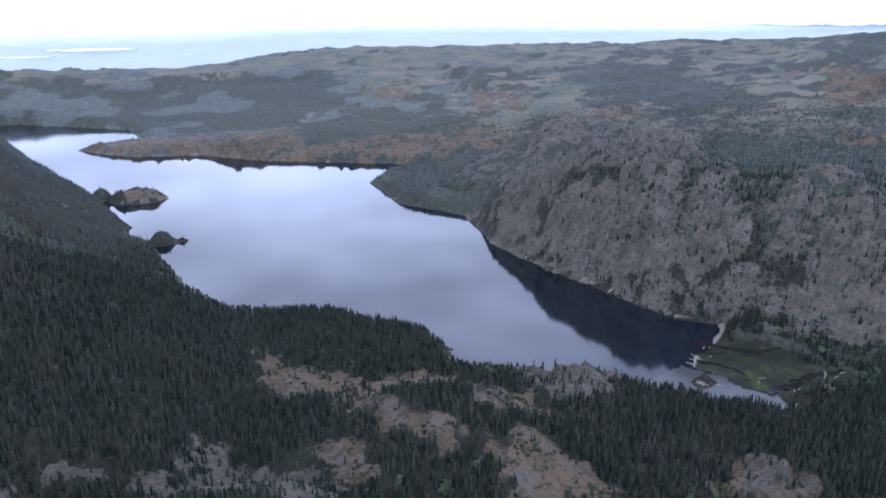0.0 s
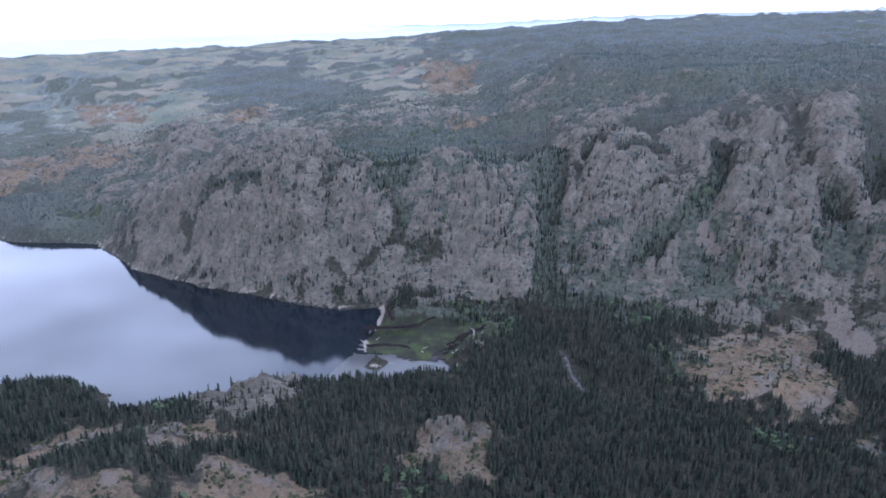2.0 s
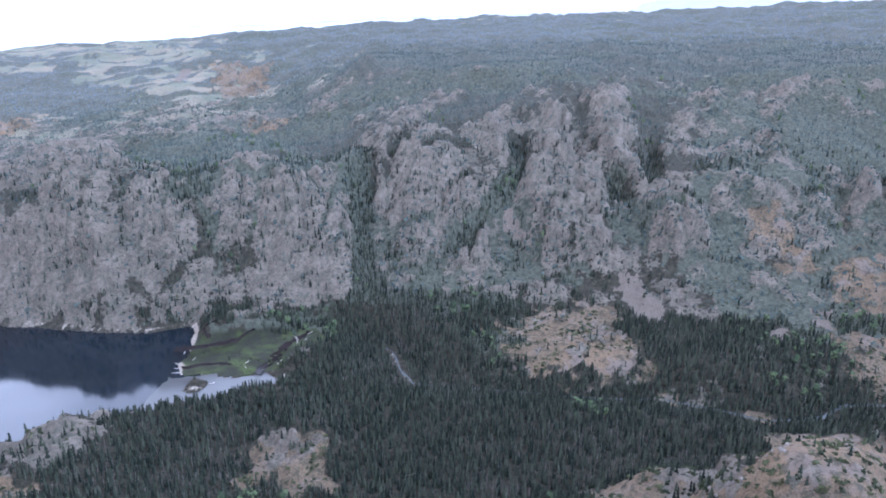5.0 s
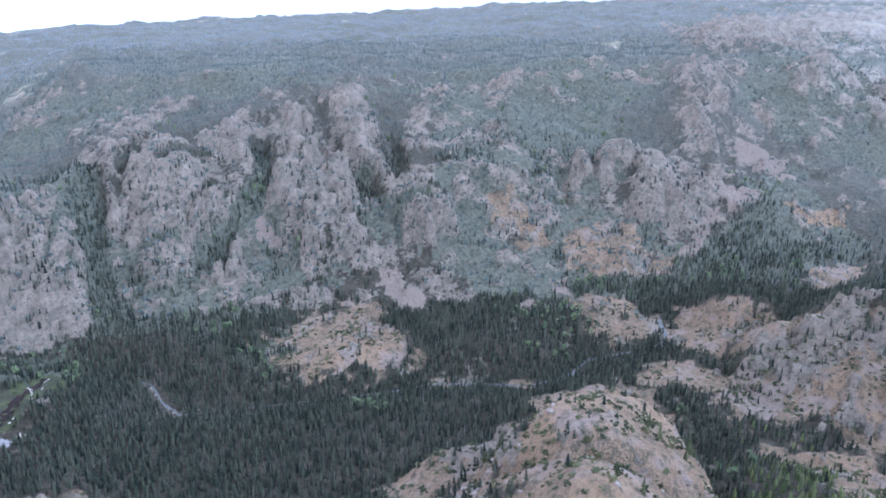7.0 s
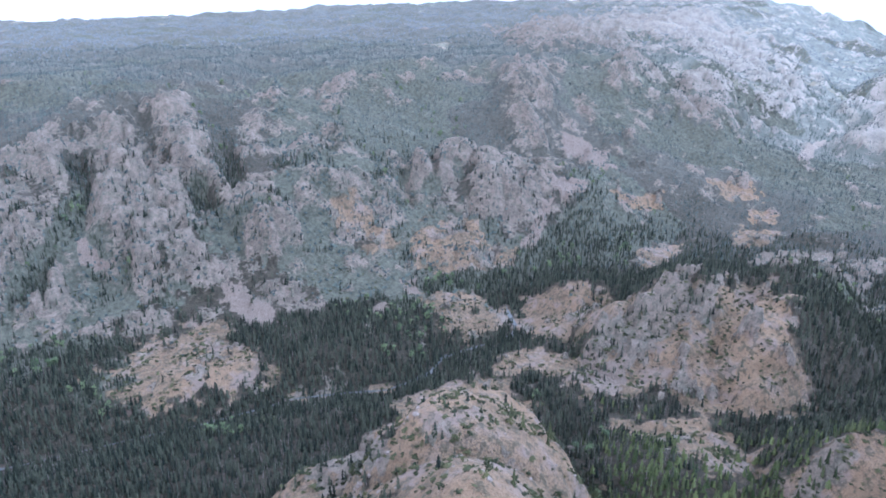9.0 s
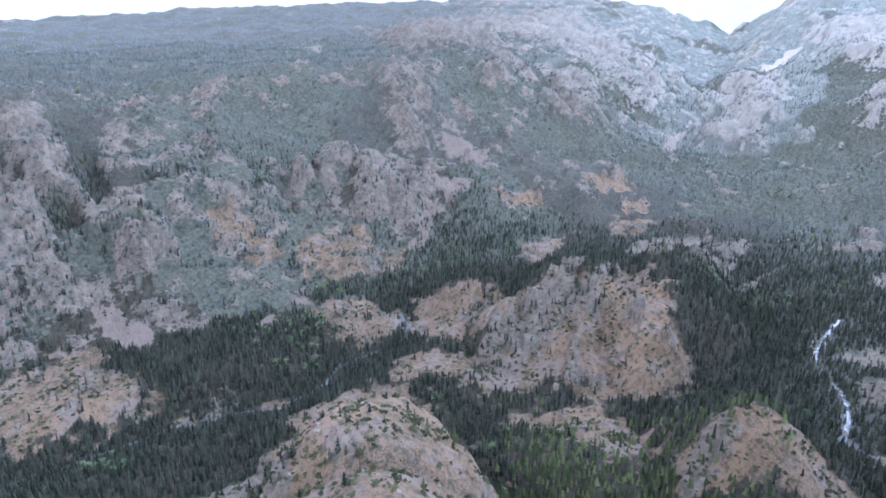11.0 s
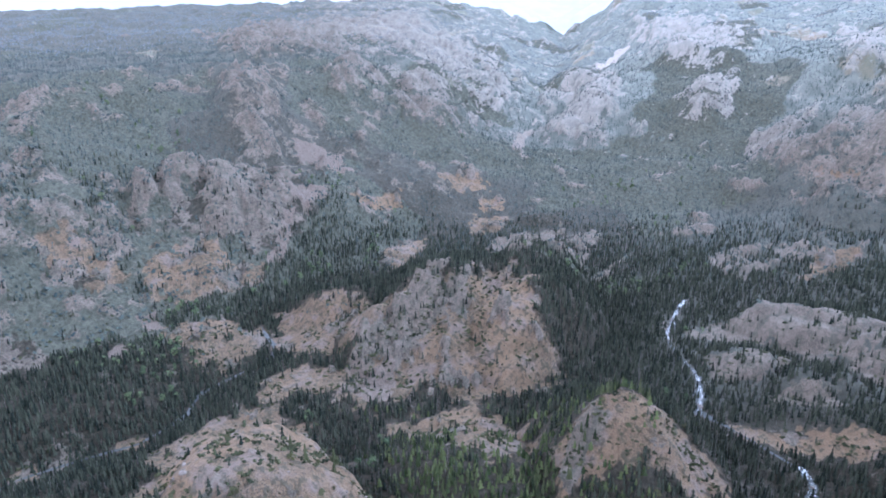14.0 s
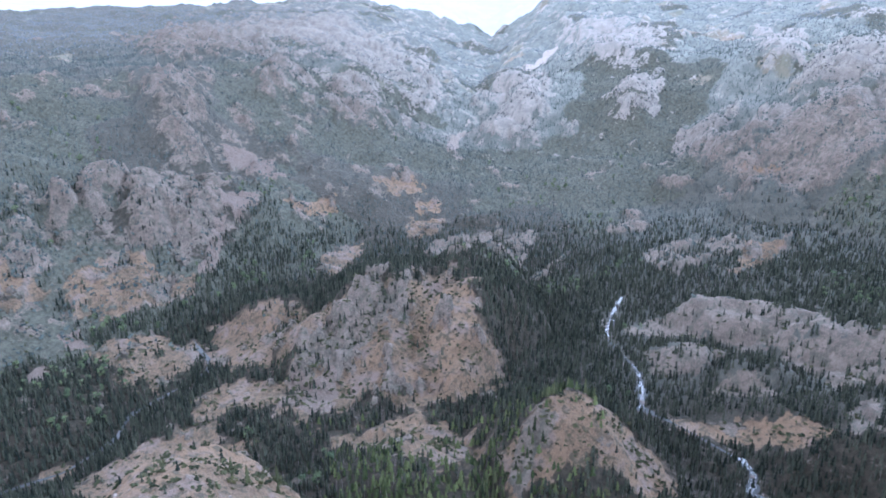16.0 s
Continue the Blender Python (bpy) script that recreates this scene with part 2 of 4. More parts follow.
def backdrop_material():
    """Steppe and ranges many kilometres off, their haze painted as a glow."""
    m, n, l, b = material("haze_glow_backdrop", 1.0, 0.0)
    pos = place_of(n)
    st = n.new("ShaderNodeMapping")
    st.inputs["Scale"].default_value = (1.0, 1.0, 6.0)
    l.new(pos, st.inputs["Vector"])
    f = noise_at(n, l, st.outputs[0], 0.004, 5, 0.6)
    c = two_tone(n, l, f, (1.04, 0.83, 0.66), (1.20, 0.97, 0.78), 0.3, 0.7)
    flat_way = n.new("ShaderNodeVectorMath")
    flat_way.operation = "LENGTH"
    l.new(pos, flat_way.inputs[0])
    # emission rises with distance until the rim is as white as the sky
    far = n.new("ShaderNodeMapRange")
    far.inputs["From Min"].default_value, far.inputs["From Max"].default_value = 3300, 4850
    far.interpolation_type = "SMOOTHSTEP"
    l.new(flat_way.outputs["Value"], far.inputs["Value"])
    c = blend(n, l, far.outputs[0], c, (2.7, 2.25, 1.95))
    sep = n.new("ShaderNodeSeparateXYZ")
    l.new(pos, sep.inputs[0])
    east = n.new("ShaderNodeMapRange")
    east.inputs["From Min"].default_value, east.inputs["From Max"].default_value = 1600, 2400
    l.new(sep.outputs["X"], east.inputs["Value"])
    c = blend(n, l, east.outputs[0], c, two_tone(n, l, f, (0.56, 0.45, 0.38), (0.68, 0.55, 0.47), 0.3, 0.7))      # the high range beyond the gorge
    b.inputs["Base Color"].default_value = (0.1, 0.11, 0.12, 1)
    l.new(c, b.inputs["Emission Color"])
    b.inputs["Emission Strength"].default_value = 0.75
    return m


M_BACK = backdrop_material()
M_SHALLOW = water_material("shallow_sandy_water", (0.046, 0.044, 0.041), 0.10, 0.03, 0.34)
M_CHANNEL = water_material("dark_marsh_water", (0.012, 0.009, 0.009), 0.12, 0.05, 0.25)

# ---- noise and plan helpers ----
PERM = np.random.RandomState(7).permutation(256)
PERM = np.concatenate([PERM, PERM, PERM])
GRAD = np.random.RandomState(8).uniform(0, 2 * np.pi, 256)
GX, GY = np.cos(GRAD), np.sin(GRAD)


def grain(x, y):
    """Smooth gradient noise in the plan, about -0.7 to 0.7."""
    xi, yi = np.floor(x).astype(int), np.floor(y).astype(int)
    xf, yf = x - xi, y - yi
    u, v = xf * xf * xf * (xf * (xf * 6 - 15) + 10), yf * yf * yf * (yf * (yf * 6 - 15) + 10)

    def corner(i, j):
        h = PERM[PERM[(xi + i) & 255] + ((yi + j) & 255)]
        return GX[h] * (xf - i) + GY[h] * (yf - j)

    a = corner(0, 0) * (1 - u) + corner(1, 0) * u
    b = corner(0, 1) * (1 - u) + corner(1, 1) * u
    return a * (1 - v) + b * v


def fbm(x, y, size, octaves=4, gain=0.5, seed=0):
    s, amp, out = 1.0 / size, 1.0, 0.0
    for k in range(octaves):
        out = out + amp * grain(x * s + 17.3 * (k + seed), y * s - 9.1 * (k + 2 * seed))
        s, amp = s * 2.03, amp * gain
    return out


def billow(x, y, size, octaves=4, gain=0.5, seed=0):
    """Rounded domes with sharp clefts between them, 0 to about 1."""
    s, amp, out, tot = 1.0 / size, 1.0, 0.0, 0.0
    for k in range(octaves):
        out = out + amp * np.abs(grain(x * s + 31.7 * (k + seed), y * s + 5.9 * (k + seed))) * 1.9
        tot, s, amp = tot + amp, s * 2.1, amp * gain
    return out / tot


CELL_X, CELL_Y = np.random.RandomState(9).uniform(0.08, 0.92, (2, 256))


def cells(x, y, size):
    """Irregular blocks in the plan: distance to the middle of the block, and to the crack that bounds it (in block sizes)."""
    u, v = x / size, y / size
    ui, vi = np.floor(u).astype(int), np.floor(v).astype(int)
    first, second = np.full(np.shape(x), 9.0), np.full(np.shape(x), 9.0)
    for i in (-1, 0, 1):
        for j in (-1, 0, 1):
            h = PERM[PERM[(ui + i) & 255] + ((vi + j) & 255)]
            d = np.hypot(ui + i + CELL_X[h] - u, vi + j + CELL_Y[h] - v)
            second = np.minimum(second, np.maximum(first, d))
            first = np.minimum(first, d)
    return first, second - first


def ramp(v, lo, hi):
    t = np.clip((v - lo) / (hi - lo), 0, 1)
    return t * t * (3 - 2 * t)


def polar(az, r):
    a = np.radians(az)
    return r * np.sin(a), r * np.cos(a)


def line_distance(x, y, pts):
    """Distance from (x, y) to a polyline, and how far along it (0 to 1) the nearest place lies."""
    best, along = np.full(np.shape(x), 1e9), np.zeros(np.shape(x))
    n = len(pts) - 1
    for k in range(n):
        (ax, ay), (bx, by) = pts[k][:2], pts[k + 1][:2]
        dx, dy = bx - ax, by - ay
        t = np.clip(((x - ax) * dx + (y - ay) * dy) / (dx * dx + dy * dy), 0, 1)
        d = np.hypot(x - ax - t * dx, y - ay - t * dy)
        near = d < best
        best, along = np.where(near, d, best), np.where(near, (k + t) / n, along)
    return best, along


def inside(x, y, pts):
    odd = np.zeros(np.shape(x), bool)
    for (ax, ay), (bx, by) in zip(pts, pts[1:] + pts[:1]):
        cross = ((ay > y) != (by > y)) & (x < (bx - ax) * (y - ay) / (by - ay + 1e-9) + ax)
        odd ^= cross
    return odd


# ---- the plan: lake, streams and landforms (metres, lake level 0) ----
SHORE = [(-1000, 1560), (-755, 1590), (-512, 1500), (-430, 1370), (-480, 1320), (-532, 1288), (-421, 1225), (-311, 1229),
         (-180, 1172), (-68, 1149), (23, 1132), (75, 1090), (13, 1073), (-14, 1011), (7, 939), (17, 904), (59, 865), (105, 828),
         (105, 800), (117, 726), (135, 685), (172, 620), (208, 563), (242, 520), (268, 503), (264, 490), (241, 463), (228, 446),
         (236, 424), (240, 408), (262, 396), (262, 372), (245, 374), (231, 386), (218, 386), (186, 399), (150, 412), (112, 424), (85, 436), (60, 440),
         (46, 458), (52, 482), (20, 508), (-58, 545), (-120, 550), (-172, 592), (-195, 650), (-240, 730), (-280, 765),
         (-295, 820), (-350, 885), (-415, 985), (-470, 1050), (-620, 1220), (-760, 1350), (-1000, 1440)]
STREAM = [(326, 422), (345, 385), (340, 349), (328, 331), (318, 316), (312, 304), (335, 262), (360, 215), (397, 161), (411, 104), (437, 77), (459, 67), (494, 21), (510, 18), (549, 25)]
STREAM_HALF = [0.8, 0.5, 0.5, 0.6, 0.9, 0.7, 0.4, 0.5, 1.0, 1.0, 1.6, 1.6, 1.3, 1.6, 0.6]
RAPIDS = [(464, -300), (440, -273), (417, -251), (385, -243), (357, -235), (339, -226), (324, -213), (296, -222), (265, -235), (258, -234), (248, -222), (215, -242)]
RAPIDS_HALF = [1.2, 2.0, 2.0, 0.5, 1.5, 3.2, 2.4, 0.5, 0.8, 2.6, 2.2, 2.0]

DELTA = [(269, 496), (259, 474), (287, 451), (305, 441), (329, 422), (318, 391), (300, 384), (275, 388), (264, 384), (263, 398), (248, 402), (239, 410), (239, 422), (222, 434), (224, 450), (240, 458)]

# the mountain wall round the valley: by heading, the distance and height of its foot, brow, saddle, shoulder, crest and what lies behind
HEADS = [-180, -90, -60, -40, -27, -15, -4, 4, 10, 15, 22, 30, 36, 45, 55, 65, 68, 75, 85, 95, 103, 110, 115, 121, 130, 140, 155, 180]
FLOOR = [120, 120, 100, 30, 0, 0, 0, 0, 0, 0, 0, 0, 2, 3, 4, 5, 5, 6, 8, 9, 8, 8, 8, 9, 12, 16, 60, 120]
FOOT_R = [400, 400, 500, 900, 1640, 1560, 1180, 1080, 735, 648, 590, 570, 545, 540, 525, 520, 526, 540, 570, 610, 690, 770, 800, 790, 800, 700, 500, 400]
FOOT_Z = [150, 150, 200, 120, 1, 1, 1, 1, 1, 1, 1, 2, 4, 6, 9, 12, 13, 15, 16, 18, 18, 18, 20, 26, 36, 48, 80, 150]
BROW_R = [900, 900, 900, 1300, 1850, 1750, 1500, 1300, 790, 745, 700, 690, 700, 720, 710, 700, 705, 720, 740, 800, 860, 940, 1000, 950, 930, 800, 800, 900]
BROW_Z = [230, 230, 260, 110, 35, 30, 30, 26, 26, 62, 98, 101, 98, 98, 102, 104, 103, 100, 93, 77, 64, 59, 56, 65, 78, 102, 120, 230]
SHOULDER_R = [1500, 1500, 1400, 1700, 2100, 2000, 2000, 1900, 1400, 1350, 1300, 1300, 1300, 1050, 900, 880, 890, 920, 980, 1100, 1200, 1300, 1350, 1250, 1200, 1080, 1100, 1500]
SHOULDER_Z = [300, 300, 300, 130, 81, 68, 64, 60, 42, 56, 68, 84, 96, 167, 163, 170, 170, 170, 173, 183, 166, 125, 108, 184, 177, 193, 200, 300]
CREST_R = [3000, 3000, 3000, 2800, 2600, 2600, 2300, 2300, 2200, 2200, 2200, 2150, 2150, 2300, 2400, 2500, 2500, 2500, 2700, 2750, 2750, 2750, 2800, 2750, 2700, 2500, 1500, 3000]
CREST_Z = [420, 420, 350, 120, 34, 30, 86, 94, 98, 102, 115, 135, 158, 182, 202, 213, 222, 240, 264, 274, 298, 250, 152, 322, 344, 381, 340, 420]
BEHIND_Z = [450, 450, 350, 200, 118, 118, 118, 118, 115, 112, 108, 108, 112, 150, 180, 200, 330, 365, 390, 450, 500, 540, 520, 540, 560, 560, 480, 450]

# single hills: heading, distance, top, half width across and along the heading, turn, steepness
HILLS = [
    (-54, 620, 240, 225, 330, 0, 1.7),    # wooded hill above the lake
    (-33, 1072, 172, 130, 330, -4, 1.7),  # its long ridge along the shore
    (-16, 240, 66, 90, 60, 0, 1.6),       # rock swells at its foot
    (0, 325, 58, 95, 60, 10, 1.7),        # brown ridge
    (14, 385, 26, 70, 50, 0, 1.6),        # its low end
    (-5, 488, 11, 85, 55, -8, 2.2),       # wooded headland
    (17, 415, 25, 42, 42, 0, 1.8),        # knoll by the inlet
    (36, 365, 22, 30, 38, 0, 1.8),        # tan knoll in the forest
    (79.5, 198, 101, 80, 99.7, -9.4, 1.6),   # bald spur
    (81.1, 255.7, 98.0, 36, 42, 1.1, 2.1),   # its end
    (61.1, 197.4, 62, 22.4, 47.7, -23.6, 2.0),   # its broken flank
    (101, 300, 46, 75, 55, 0, 1.6),       # wooded saddle
    (116.6, 316, 72, 50, 66, -8, 1.5),   # pointed bald knob
    (103.5, 508, 73, 70, 92, 18, 2.0),   # bald hill in the valley
    (94, 540, 42, 70, 38, 12, 1.7),   # its long tail
    (87, 560, 26, 26, 30, 0, 1.6),
    (132.4, 504, 52, 38, 19, 6, 3.6),     # granite domes
    (140.1, 474, 54, 36, 20, 0, 3.2),
    (132.6, 426, 41, 21, 13, -8, 3.0),
    (126.5, 446, 41, 20, 13, 12, 3.0),
    (116, 1330, 138, 75, 80, 0, 2.6),     # castle rock at the gorge
    (112, 760, 34, 60, 28, 0, 1.8),       # bald swells up the valley
    (106, 800, 36, 45, 30, 0, 1.8),
    (140, 820, 92, 90, 60, 0, 2.2),
    (-9, 1262, 22, 250, 42, -9, 1.6),     # tan peninsula
    (-19.0, 998, 4, 36, 24, 0, 1.8),     # islands
    (-17.4, 793, 6, 15, 15, 0, 1.8),
    (2, 985, 4, 45, 40, 0, 1.8),         # small headland
    (-150, 90, 128, 230, 230, 0, 1.8),    # the slope below the drone
    (135, 388, 31, 26, 11, 0, 3.0),       # low ledges before the domes
    (143.5, 436, 42, 24, 14, 0, 3.0),
    (109, 502, 66, 36, 62, 14, 2.6),      # broad shoulder of the valley hill
    (96.5, 474, 44, 46, 50, 10, 1.8),     # and its rocky flank
]

# rings of the ground sheet: fine where the drone looks, coarse behind it
AZ = np.concatenate([np.arange(-36, 152, 0.22), np.arange(152, 324, 2.0)])
R = np.concatenate([np.linspace(4, 180, 26)[:-1], 180 * np.exp(np.arange(0, np.log(1500 / 180), 0.0062)), np.geomspace(1510, 4850, 100)])
AA, RR = np.meshgrid(AZ, R, indexing="ij")
X, Y = polar(AA, RR)


def wall(az, r):
    az = (az + 180) % 360 - 180
    col = lambda v: np.interp(az, HEADS, v)
    rs = [0, col(FOOT_R), col(BROW_R), col(SHOULDER_R), col(CREST_R), 4850]
    zs = [col(FLOOR), col(FOOT_Z), col(BROW_Z), col(SHOULDER_Z), col(CREST_Z), col(BEHIND_Z)]
    z = np.zeros_like(r) + zs[-1]
    for k in range(5):
        t = np.clip((r - rs[k]) / (rs[k + 1] - rs[k]), 0, 1)
        t = t + 0.35 * (t * t * (3 - 2 * t) - t)
        z = np.where((r >= rs[k]) & (r < rs[k + 1]), zs[k] + (zs[k + 1] - zs[k]) * t, z)
    return z


def hills(x, y, z):
    for az, r, top, wide, deep, turn, power in HILLS:
        cx, cy = polar(az, r)
        a = np.radians(az + turn)
        dx, dy = x - cx, y - cy
        across, along = dx * np.cos(a) - dy * np.sin(a), dx * np.sin(a) + dy * np.cos(a)
        d = np.sqrt((across / wide) ** 2 + (along / deep) ** 2)
        d = d * (1 + 0.30 * fbm(x + 3 * top, y - top, max(wide, deep) * 0.9, 3))
        bump = top * np.clip(1 - (d / 1.9) ** power, -1, 1) if power > 2 else top * (np.exp(-(d ** power) * 0.9) * 1.08 - 0.08)
        k = 9.0
        z = np.where(bump > z - 40, np.logaddexp(np.clip(z / k, -60, 60), bump / k) * k - k * np.log(2) * np.exp(-np.abs(z - bump) / k), z)
    return z


AREAS = {}


def area(kind, *corners):
    """A stretch of the plan with one cover, by its corners."""
    AREAS.setdefault(kind, []).append(corners)


# foreground and lake side
area("grass", (-97, 443), (-69, 427), (-53, 429), (-17, 415), (17, 424), (50, 410), (50, 394), (11, 356), (-16, 396), (10, 320), (30, 316), (23, 306), (3, 310), (-14, 325), (-33, 380), (-64, 388), (-76, 405))
area("grass", (54, 389), (70, 379), (73, 367), (91, 359), (92, 351), (69, 341), (51, 340))
area("grass", (56, 315), (75, 316), (92, 313), (102, 304), (113, 289), (110, 284), (65, 281), (63, 294), (56, 304))
area("grass", (-38, 305), (-19, 308), (-11, 300), (-14, 294), (-6, 287), (-13, 278), (-24, 275), (-27, 287), (-25, 296))
area("rock", (-159, 260), (-151, 269), (-143, 277), (-127, 283), (-123, 277), (-135, 272), (-148, 260), (-156, 252))
area("rock", (-120, 270), (-110, 273), (-103, 290), (-96, 316), (-84, 320), (-76, 308), (-58, 299), (-35, 288), (-35, 247), (-67, 249))
area("marsh", (-54, 310), (-41, 307), (-40, 297), (-50, 293))
area("rock", (82, 411), (122, 456), (130, 403), (150, 394), (129, 373), (98, 363), (83, 370))
area("rock", (191, 313), (206, 303), (201, 286), (212, 277), (199, 279), (192, 298))
area("grass", (181, 318), (192, 310), (200, 305), (203, 287), (211, 276), (203, 271), (192, 251), (174, 261), (180, 281), (162, 286), (166, 299), (183, 297))
# far side of the lake
area("grass", (-546, 1336), (-445, 1306), (-332, 1327), (-264, 1345), (-195, 1367), (-111, 1243), (-33, 1248), (47, 1257), (104, 1224), (107, 1099), (60, 1133), (-105, 1163), (-259, 1209), (-412, 1227), (-511, 1268))
area("grass", (126, 1241), (178, 1260), (212, 1190), (196, 1101), (146, 1088), (115, 1118))
area("grass", (215, 1622), (304, 1547), (282, 1399), (200, 1413))
area("grass", (-55, 1754), (59, 1695), (55, 1589), (-40, 1663))
area("grass", (-361, 1614), (-268, 1612), (-254, 1521), (-324, 1494))
area("forest", (-842, 1687), (-693, 1777), (-483, 1887), (-257, 1988), (-74, 1920), (-63, 1590), (-227, 1537), (-434, 1522), (-673, 1553), (-795, 1571))
area("forest", (-158, 1370), (-106, 1322), (-91, 1236), (-124, 1231))
area("shrub", (-88, 1592), (34, 1499), (137, 1349), (254, 1398), (265, 1147), (222, 1222), (112, 1312), (-55, 1346))
area("shrub", (70, 965), (118, 934), (139, 790), (116, 809), (73, 857), (53, 879))
area("marsh", (79, 970), (114, 903), (124, 863), (79, 924))
# slope above the cliffs
area("forest", (1091, 1852), (1217, 1748), (1405, 1598), (1506, 1282), (1628, 770), (857, 401), (749, 446), (724, 572), (681, 639), (625, 632), (716, 747), (1004, 1234), (1102, 1636))
area("forest", (498, 1803), (617, 1929), (661, 1653), (695, 1481), (678, 1293), (574, 1141), (447, 1005), (507, 1285), (425, 1360), (415, 1504))
area("forest", (922, 1225), (980, 1195), (590, 722), (645, 846), (774, 1038))
area("forest", (397, 829), (458, 821), (523, 759), (573, 706), (616, 671), (490, 533), (459, 568), (443, 644), (332, 579), (310, 594))
area("forest", (466, 527), (512, 541), (468, 488), (429, 459), (389, 402), (356, 367), (338, 384), (380, 426), (427, 477))
area("forest", (723, 547), (753, 501), (674, 460), (619, 485), (543, 508), (496, 492), (500, 504), (612, 540))
area("grass", (937, 1441), (951, 1263), (751, 1032), (722, 1095))
area("grass", (130, 1276), (218, 1182), (191, 1092), (129, 1104))
area("grass", (220, 1621), (320, 1576), (276, 1406), (206, 1418))
area("grass", (44, 1276), (114, 1218), (104, 1111), (36, 1172))
area("grass", (584, 846), (628, 824), (554, 727), (544, 776))
area("grass", (418, 1339), (484, 1297), (430, 1171), (367, 1155))
area("shrub", (637, 1216), (780, 1202), (664, 914), (474, 817), (470, 903))
area("shrub", (703, 839), (710, 774), (674, 712), (585, 688))
area("shrub", (210, 1917), (371, 1847), (421, 1606), (320, 1576), (197, 1678))
area("scree", (750, 1309), (861, 1473), (889, 1476), (843, 1415), (755, 1297))
# cliffs over the lake
area("rock", (157, 855), (214, 898), (230, 711), (244, 640), (241, 620), (322, 563), (316, 544), (310, 507), (272, 502), (229, 545), (177, 628), (142, 688), (119, 764), (114, 808))
area("rock", (330, 556), (353, 554), (398, 525), (429, 488), (400, 449), (369, 428), (336, 451), (297, 462), (312, 511))
area("rock", (516, 545), (580, 569), (648, 548), (722, 538), (665, 501), (608, 433), (574, 406), (533, 384), (499, 389), (476, 393), (428, 413), (439, 458), (471, 486), (493, 532))
area("rock", (648, 435), (681, 413), (640, 372), (599, 317), (554, 287), (536, 313), (523, 346), (543, 364), (589, 387))
area("rock", (696, 388), (724, 370), (701, 338), (600, 281), (607, 302), (623, 335))
area("rock", (450, 382), (498, 378), (461, 349), (437, 375))
area("rock", (441, 332), (475, 291), (470, 273), (445, 294))
area("rock", (221, 1032), (298, 1134), (249, 941), (210, 934))
area("rock", (268, 839), (330, 705), (303, 637), (247, 675))
area("forest", (608, 432), (618, 419), (562, 383), (520, 368), (495, 381), (454, 364), (486, 383), (527, 381), (567, 401))
area("scree", (516, 244), (522, 240), (499, 210), (483, 200), (472, 207), (500, 230))
area("scree", (514, 370), (518, 362), (503, 332), (498, 351))
area("scree", (261, 522), (269, 516), (273, 494), (268, 505))
area("shrub", (268, 468), (332, 445), (347, 412), (321, 409), (271, 463))
area("grass", (406, 286), (431, 284), (444, 266), (465, 256), (468, 234), (445, 226), (438, 197), (416, 188), (401, 207), (381, 237), (369, 267))
# middle of the wall
area("rock", (574, 385), (588, 330), (547, 305), (523, 315), (526, 356))
area("rock", (652, 346), (707, 341), (615, 290), (610, 311), (625, 334))
area("rock", (516, 333), (553, 286), (516, 262), (491, 300), (500, 325))
area("rock", (448, 379), (479, 362), (451, 346), (438, 370))
area("rock", (721, 70), (786, 30), (735, 0), (677, -3), (659, 27), (673, 63))
area("rock", (841, 34), (856, -2), (804, -11), (786, 18))
area("rock", (704, 125), (725, 111), (688, 103), (681, 120))
area("rock", (744, 103), (760, 64), (719, 60), (695, 96))
area("rock", (584, 266), (606, 235), (571, 204), (552, 221), (563, 255))
area("grass", (619, 183), (639, 161), (624, 141), (599, 125), (589, 144), (600, 162), (607, 174))
area("grass", (632, 106), (646, 87), (649, 64), (631, 44), (627, 19), (600, 17), (585, 58), (583, 92), (604, 105))
area("grass", (530, 93), (543, 72), (554, 46), (532, 24), (509, 30), (489, 57), (501, 80))
area("scree", (693, -7), (699, -20), (682, -16), (634, -1), (632, 14), (665, 0))
area("scree", (713, -10), (751, -28), (735, -54), (717, -56), (701, -27))
area("scree", (858, -35), (862, -53), (855, -90), (804, -84), (808, -58), (825, -41))
area("scree", (520, 251), (515, 233), (488, 204), (478, 205), (474, 218), (502, 248))
area("scree", (562, 115), (565, 104), (542, 98), (541, 106))
area("scree", (519, 132), (527, 122), (506, 118), (498, 127))
area("scree", (516, 370), (514, 361), (502, 351), (496, 361))
area("shrub", (605, 303), (597, 271), (623, 207), (608, 181), (581, 157), (590, 108), (542, 100), (526, 163), (539, 207), (537, 247), (551, 280))
area("forest", (898, 166), (905, 97), (932, 46), (849, 34), (816, 43), (755, 104), (821, 132))
area("forest", (619, 430), (622, 420), (559, 380), (512, 377), (450, 375), (450, 389), (500, 391), (557, 397))
area("forest", (732, 345), (727, 323), (624, 270), (604, 274), (638, 299))
area("forest", (605, 320), (611, 306), (594, 281), (579, 298))
area("forest", (562, 93), (600, 12), (661, -20), (701, -85), (754, -171), (713, -164), (659, -91), (569, -72), (569, 15), (569, 43))
area("grass", (736, -86), (781, -143), (756, -141), (733, -102))
area("grass", (623, -84), (662, -101), (692, -147), (666, -138), (613, -95))
